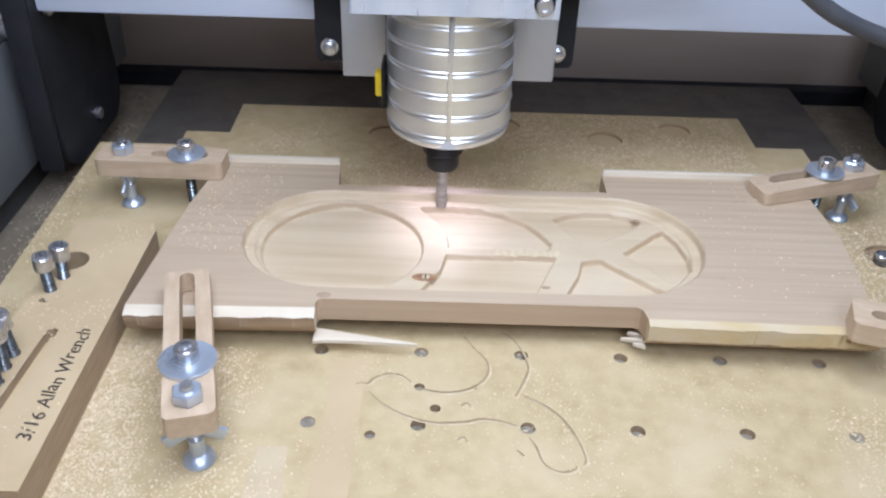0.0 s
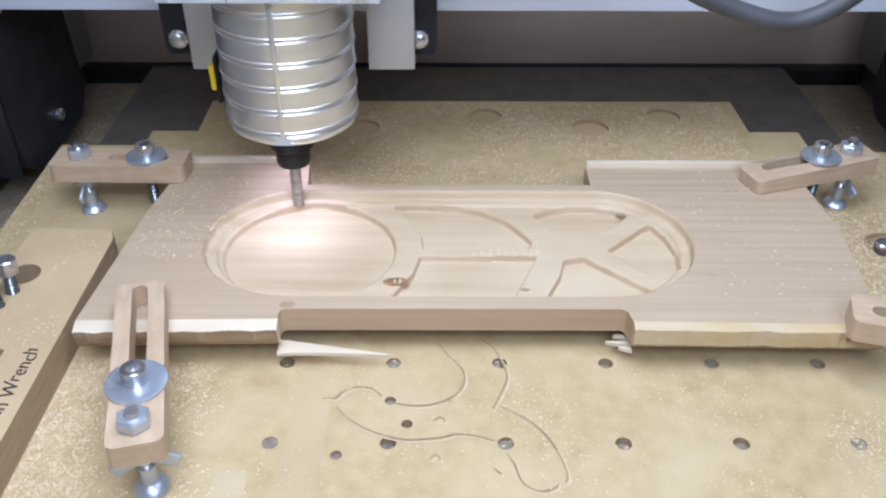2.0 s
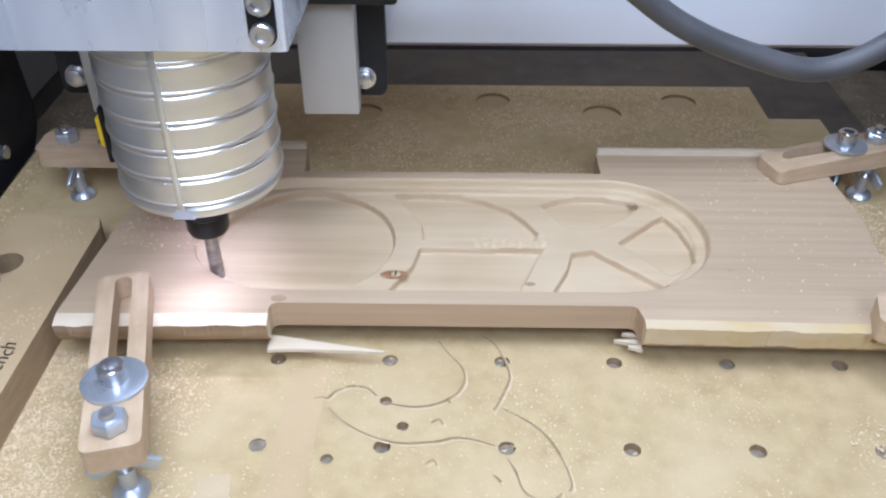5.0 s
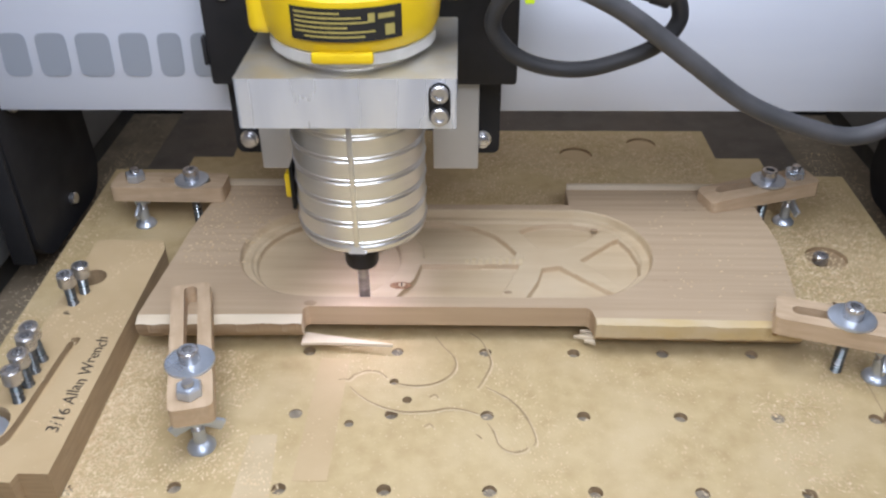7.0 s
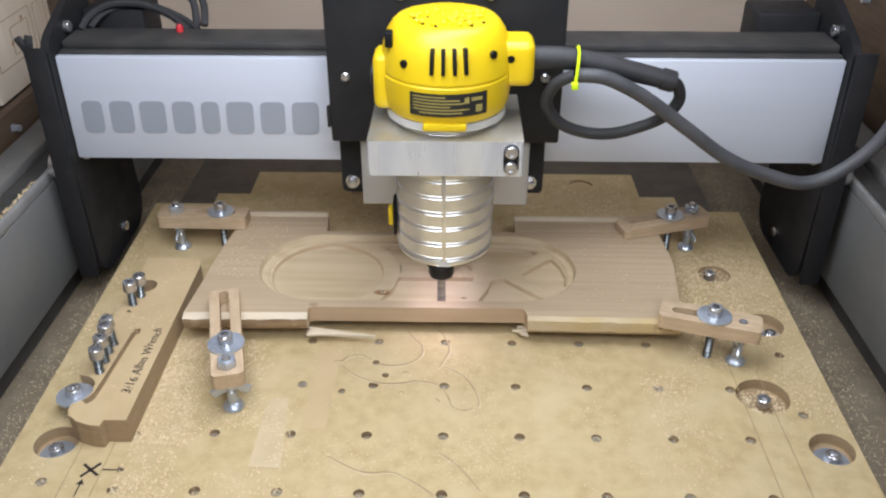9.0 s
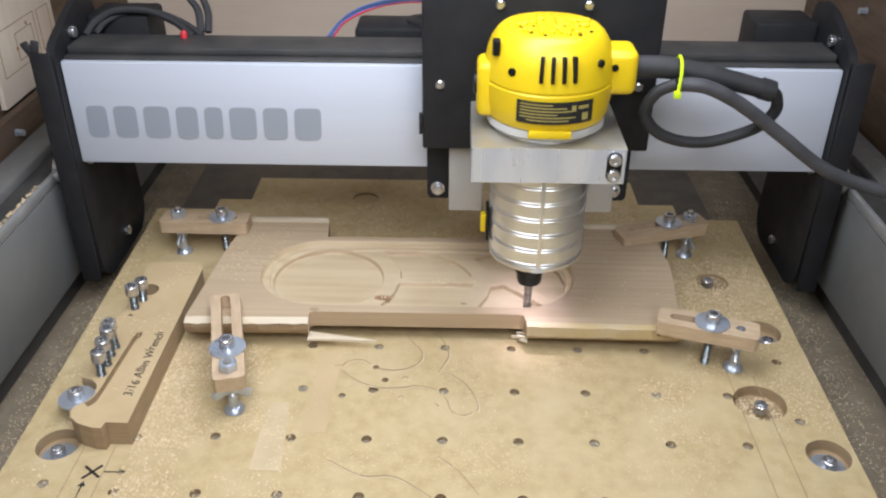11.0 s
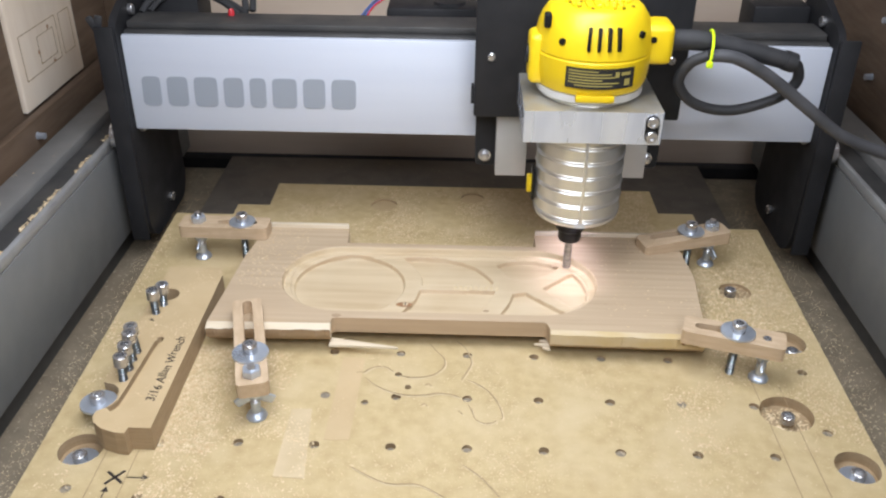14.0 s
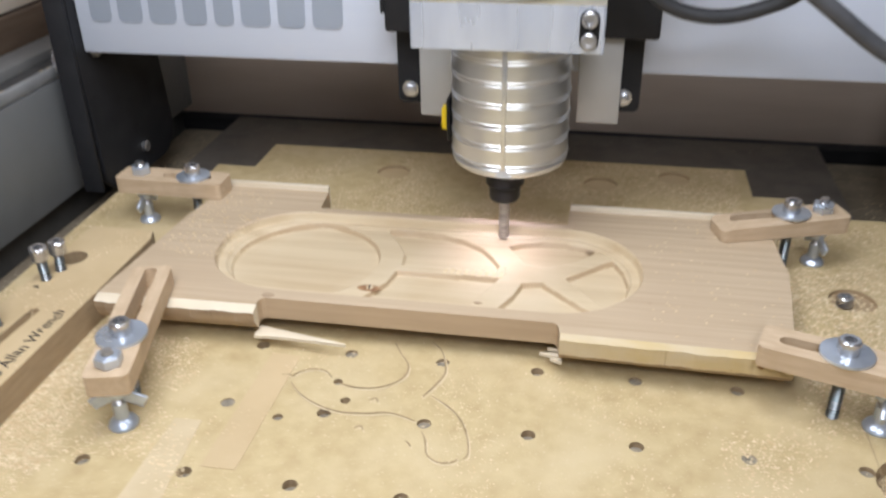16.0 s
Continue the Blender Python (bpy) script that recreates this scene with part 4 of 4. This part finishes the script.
bm.faces.new((v[0], v[1], v[2], v[3]))
bm.faces.new((v[0], v[4], v[5], v[1]))
part("arrow_notch", bm, ALU, body)
part("lock_button", boxed(-0.0385, -0.0330, -0.0035, 0.0045, 0.0905, 0.1045, 0.0012), YELLOW, body, "yellow lock button")
part("lock_recess", boxed(-0.0348, -0.0325, -0.0075, 0.0085, 0.0850, 0.1110, 0.001), COLLET, body)
part("collet_nut", turned([(0, 0.0450), (0.0060, 0.0450), (0.0088, 0.0466), (0.0096, 0.0490), (0.0096, 0.0560), (0.0118, 0.0575), (0.0118, 0.0746), (0, 0.0746)], 24), COLLET, car, "black collet nut")
part("cutter", turned([(0, 0.0190), (0.0031, 0.0190), (0.0032, 0.0195), (0.0032, 0.0600), (0, 0.0600)], 20), BIT, car, "dark carbide end mill")
for x, y in ((0.0, -0.0215), (0.0, 0.0215)):
    part("led_bezel", turned([(0.0021, 0.0746), (0.0021, 0.0706), (0.0030, 0.0706), (0.0030, 0.0746)], 16, x, y), COLLET, body, "black work light bezel")
    part("led", turned([(0, 0.0742), (0.0020, 0.0742)], 12, x, y), LED_GLOW, body, "white work light")

# yellow router head
part("skirt", turned([(0, 0.1770), (0.0355, 0.1770), (0.0400, 0.1800), (0.0400, 0.1850), (0, 0.1850)], 48, 0.0035, 0), WHITE_PLATE, car, "silver skirt ring")
hp = [(0, 0.1845), (0.0365, 0.1845), (0.0395, 0.1858), (0.0415, 0.1900), (0.0428, 0.1990), (0.0432, 0.2100), (0.0424, 0.2108), (0.0424, 0.2118), (0.0431, 0.2126), (0.0424, 0.2220), (0.0408, 0.2295), (0.0385, 0.2360), (0.0350, 0.2412), (0.0322, 0.2436), (0.0290, 0.2446), (0, 0.2452)]
cap = part("router_head", turned(hp, 56, 0.0035, 0), YELLOW, car, "yellow plastic router head", sharp=28)
part("cord_lug", boxed(0.035, 0.0608, -0.0145, 0.0145, 0.2010, 0.2310, 0.0055, 4), YELLOW, cap)
part("lug_screw", moved(turned([(0, 0), (0.0024, 0), (0.0024, 0.001), (0, 0.001)], 12), pose(0.0452, -0.0142, 0.2205, 90, 0, 0)), COLLET, cap, "dark screw well")
part("brush_pod", boxed(-0.0440, -0.0300, -0.0165, 0.0090, 0.1860, 0.2230, 0.0045, 3), YELLOW, cap)
part("brush_screw", moved(turned([(0, 0), (0.0075, 0), (0.0075, 0.0016), (0.006, 0.0024), (0, 0.0024)], 18), pose(-0.0439, -0.004, 0.2060, 0, -90, 0)), COLLET, cap, "dark brush cap screw")
part("switch", boxed(-0.0350, -0.0300, -0.0230, -0.0150, 0.2300, 0.2400, 0.001), COLLET, cap, "dark switch")
for k in range(4):
    a = math.radians(-90 + (k - 1.5) * 9.5 + 3)
    b = boxed(-0.0012, 0.0012, -0.0030, 0.0012, -0.0082, 0.0082, 0.0005)
    part("vent", moved(b, pose(0.0035 + 0.0408 * math.cos(a), 0.0408 * math.sin(a), 0.2275, -8, 0, math.degrees(a) + 90)), COLLET, cap, "black vent slot")
for ang, zz in ((-128, 0.2235), (-45, 0.2285)):
    a = math.radians(ang)
    b = turned([(0, 0), (0.0026, 0), (0.0026, 0.002), (0, 0.002)], 12)
    part("screw_well", moved(b, pose(0.0035 + 0.0412 * math.cos(a), 0.0412 * math.sin(a), zz, 90, 0, ang + 90)), COLLET, cap)
for k in range(34):
    px, py = 0.0035 + random.uniform(-0.024, 0.024), random.uniform(-0.026, 0.006)
    part("grip_dot", moved(turned([(0.0019, -0.0004), (0.0018, 0.0020), (0.0010, 0.0029), (0, 0.0030)], 8), pose(px, py, 0.2448)), YELLOW, cap)
for x, y in ((-0.0145, -0.022), (-0.006, -0.027), (0.016, -0.025), (0.0235, -0.018), (-0.020, -0.010), (0.020, -0.006), (-0.012, -0.008), (0.012, -0.014)):
    part("air_hole", turned([(0, 0.2453), (0.0013, 0.2453), (0.0013, 0.2456), (0, 0.2456)], 8, 0.0035 + x, y), COLLET, cap, "small dark air hole")
for k in range(3):
    part("top_rib", boxed(-0.0062 + k * 0.0062, -0.0030 + k * 0.0062, -0.024, 0.012, 0.2444, 0.2472, 0.0006), YELLOW, cap)
part("front_tab", boxed(-0.0110, 0.0170, -0.0418, -0.0380, 0.1815, 0.1868, 0.0012), YELLOW, cap)


def curved_patch(a0, a1, z0, z1, r, n=12):
    bm, prev = bmesh.new(), None
    for i in range(n + 1):
        a = math.radians(a0 + (a1 - a0) * i / n)
        cur = (bm.verts.new((0.0035 + r * math.cos(a), r * math.sin(a), z0)), bm.verts.new((0.0035 + r * math.cos(a), r * math.sin(a), z1)))
        if prev:
            bm.faces.new((prev[0], cur[0], cur[1], prev[1]))
        prev = cur
    return bm


plate = part("rating_label", curved_patch(-121, -53, 0.1925, 0.2075, 0.0437), LABEL, cap, "black rating label with fine print")
for k, (a0, a1) in enumerate(((-118, -90), (-118, -78), (-118, -74), (-118, -86), (-118, -70), (-112, -76))):
    z = 0.2055 - k * 0.0021
    part("print_line", curved_patch(a0, a1, z - 0.0006, z + 0.0003, 0.0439, 8), LABEL_INK, plate, "unreadable line of print")
for a0, a1, z0, z1 in ((-74, -70, 0.2010, 0.2050), (-68, -58, 0.2022, 0.2045), (-64, -58, 0.1945, 0.1995)):
    part("print_mark", curved_patch(a0, a1, z0, z1, 0.0439, 4), LABEL_INK, plate, "small printed mark")

# power cord: strain relief, a tied loop, then the lead that sags away
part("strain_relief", tube([(0.0600, 0.0, 0.2165), (0.0800, 0.0, 0.2165), (0.1050, 0.0, 0.2127), (0.1280, 0.0, 0.2074), (0.1480, 0.0, 0.2024)], lambda t: 0.0080 - 0.0016 * t, 14), RUBBER, car, "black rubber strain relief")
part("relief_collar", tube([(0.1465, 0.0, 0.2030), (0.1500, 0.0, 0.2020), (0.1545, 0.0, 0.2006)], 0.0074, 14), RUBBER, car, "thick rubber collar")
part("cord_loop", tube([(0.1530, 0.0, 0.2020), (0.1585, 0.001, 0.1965), (0.1605, 0.003, 0.1860), (0.1530, 0.005, 0.1740), (0.1380, 0.006, 0.1660), (0.1180, 0.006, 0.1605), (0.0980, 0.005, 0.1620), (0.0810, 0.003, 0.1700), (0.0710, 0.0, 0.1850), (0.0760, -0.006, 0.2010), (0.0880, -0.010, 0.2085)], 0.0041, 12), RUBBER, car, "black power cord loop")
part("cord_tail", tube([(0.0880, -0.010, 0.2085), (0.1060, -0.011, 0.2075), (0.1250, -0.010, 0.1990), (0.1420, -0.008, 0.1880), (0.1680, -0.007, 0.1690), (0.1980, -0.006, 0.1475), (0.2280, -0.006, 0.1350), (0.2560, -0.006, 0.1295), (0.2810, -0.006, 0.1420), (0.3010, -0.006, 0.1680), (0.3130, -0.006, 0.2100)], 0.0048, 12), SHEATH, car, "grey power cord hanging away")
tie = part("cable_tie", tube([(0.0868, -0.0180, 0.2050), (0.0880, -0.0160, 0.2125), (0.0890, -0.0105, 0.2215), (0.0895, -0.0010, 0.2245), (0.0895, 0.0070, 0.2195)], 0.0011, 6), LIME, car, "lime green cable tie")
part("tie_head", boxed(0.0846, 0.0890, -0.0205, -0.0160, 0.2018, 0.2064, 0.0008), LIME, tie)

# ---------------------------------------------------------------- loose chips
def chips(name, count, x0, x1, y0, y1, z, size, clear=None):
    bm_v, bm_f = [], []
    for _ in range(count):
        x, y = random.uniform(x0, x1), random.uniform(y0, y1)
        if clear and not clear(x, y):
            continue
        a, s = random.uniform(0, math.pi), size * random.uniform(0.4, 1.3)
        c, d = math.cos(a) * s, math.sin(a) * s
        k = len(bm_v)
        h = s * random.uniform(0.15, 0.6)
        bm_v += [(x - c, y - d, z), (x + d * 0.5, y - c * 0.5, z + h * 0.3), (x + c, y + d, z + h), (x - d * 0.5, y + c * 0.5, z + h * 0.5)]
        bm_f += [(k, k + 1, k + 2), (k, k + 2, k + 3)]
    me = bpy.data.meshes.new(name)
    me.from_pydata(bm_v, [], bm_f)
    me.materials.append(CHIP)
    return tagged(new(name, me), "scattered pale wood chips and sawdust", "wood chips", "", "stuff")


def on_board(x, y):
    return -0.2825 - 0.020 * y < x < 0.2730 + 0.024 * y and not (-0.20 < x < 0.186 and 0.05 < y < 0.205) and not (-0.252 < x < -0.204 and -0.06 < y < 0.137) and not any(math.hypot(x - a, y - c) < r for a, c, r in BIG)


def density(f):
    return lambda x, y: on_board(x, y) and noise.noise(Vector((x * 22, y * 22, 3))) + f(x, y) > random.uniform(-0.2, 0.7)


chips("wood_chips", 34000, 0.14, 0.274, -0.05, 0.255, 0.0004, 0.00082, density(lambda x, y: 0.25 if y > 0.06 else -0.1))
chips("wood_chips", 40000, -0.19, 0.18, 0.21, 0.338, 0.0004, 0.00082, density(lambda x, y: 0.1 + 1.6 * x))
chips("wood_chips", 17000, -0.205, -0.10, -0.13, 0.05, 0.0004, 0.00082, density(lambda x, y: 0.3 if x < -0.17 else -0.05))
chips("wood_chips", 15000, -0.10, 0.20, -0.12, 0.05, 0.0004, 0.00060, density(lambda x, y: -0.15))
chips("wood_chips", 700, -0.250, -0.207, -0.03, 0.135, 0.0193, 0.0008, lambda x, y: noise.noise(Vector((x * 30, y * 30, 7))) > 0.0)
chips("wood_chips", 5000, -0.288, -0.252, -0.10, 0.255, 0.0004, 0.0010, density(lambda x, y: -0.1))
chips("wood_chips", 1100, -0.19, -0.140, 0.10, 0.198, TOP + 0.0003, 0.0009, lambda x, y: random.random() < 0.35)
chips("wood_chips", 700, 0.108, 0.180, 0.055, 0.19, TOP + 0.0003, 0.0009, lambda x, y: random.random() < 0.22)
chips("wood_chips", 2200, 0.282, 0.320, -0.20, 0.36, -0.0296, 0.0007)
chips("wood_chips", 1700, -0.320, -0.293, -0.20, 0.36, -0.0296, 0.0007)
chips("wood_chips", 1500, 0.187, 0.240, 0.055, 0.185, 0.0004, 0.0013, on_board)
chips("wood_chips", 900, -0.3315, -0.3262, -0.25, 0.25, 0.0918, 0.0016, lambda x, y: noise.noise(Vector((y * 30, 3, 1))) > -0.05)
chips("wood_chips", 160, -0.371, -0.347, -0.25, 0.20, 0.0988, 0.0014, lambda x, y: noise.noise(Vector((y * 30, 3, 9))) > 0.15)
chips("wood_chips", 120, 0.347, 0.371, -0.25, 0.20, 0.0988, 0.0010, lambda x, y: noise.noise(Vector((y * 30, 3, 5))) > 0.15)
chips("wood_chips", 8000, -0.2045, -0.168, -0.062, 0.055, 0.0004, 0.0007, lambda x, y: random.random() < 1.1 - (x + 0.2045) / 0.034 + noise.noise(Vector((x * 40, y * 40, 1))))
chips("wood_chips", 260, 0.208, 0.240, -0.022, 0.008, -0.0082, 0.0016, lambda x, y: math.hypot(x - 0.224, y + 0.007) < 0.0175)
chips("wood_chips", 260, 0.213, 0.245, 0.135, 0.166, -0.0027, 0.0012, lambda x, y: math.hypot(x - 0.229, y - 0.150) < 0.013)


# ---------------------------------------------------------------- what moves
def cutter_place(t):
    """The cutter runs round the oval at a steady feed: far side, left end, near side, right end."""
    feed, r, yc, xl, xr = 0.0335, 0.0445, 0.1196, -0.1040, 0.0550
    arc_len, line = math.pi * r, xr - xl
    s = (t - 1.83) * feed
    if s < 0:
        return xl - s, yc + r
    if s < arc_len:
        a = math.pi / 2 + s / r
        return xl + r * math.cos(a), yc + r * math.sin(a)
    s -= arc_len
    if s < line:
        return xl + s, yc - r
    s -= line
    if s < arc_len:
        a = -math.pi / 2 + s / r
        return xr + r * math.cos(a), yc + r * math.sin(a)
    return xr - (s - arc_len), yc + r


def motions():
    steps = [k * 0.25 for k in range(65)]
    walk(gantry, [(t, pose(0, cutter_place(t)[1], 0)) for t in steps])
    walk(car, [(t, pose(*cutter_place(t), 0)) for t in steps])


motions()
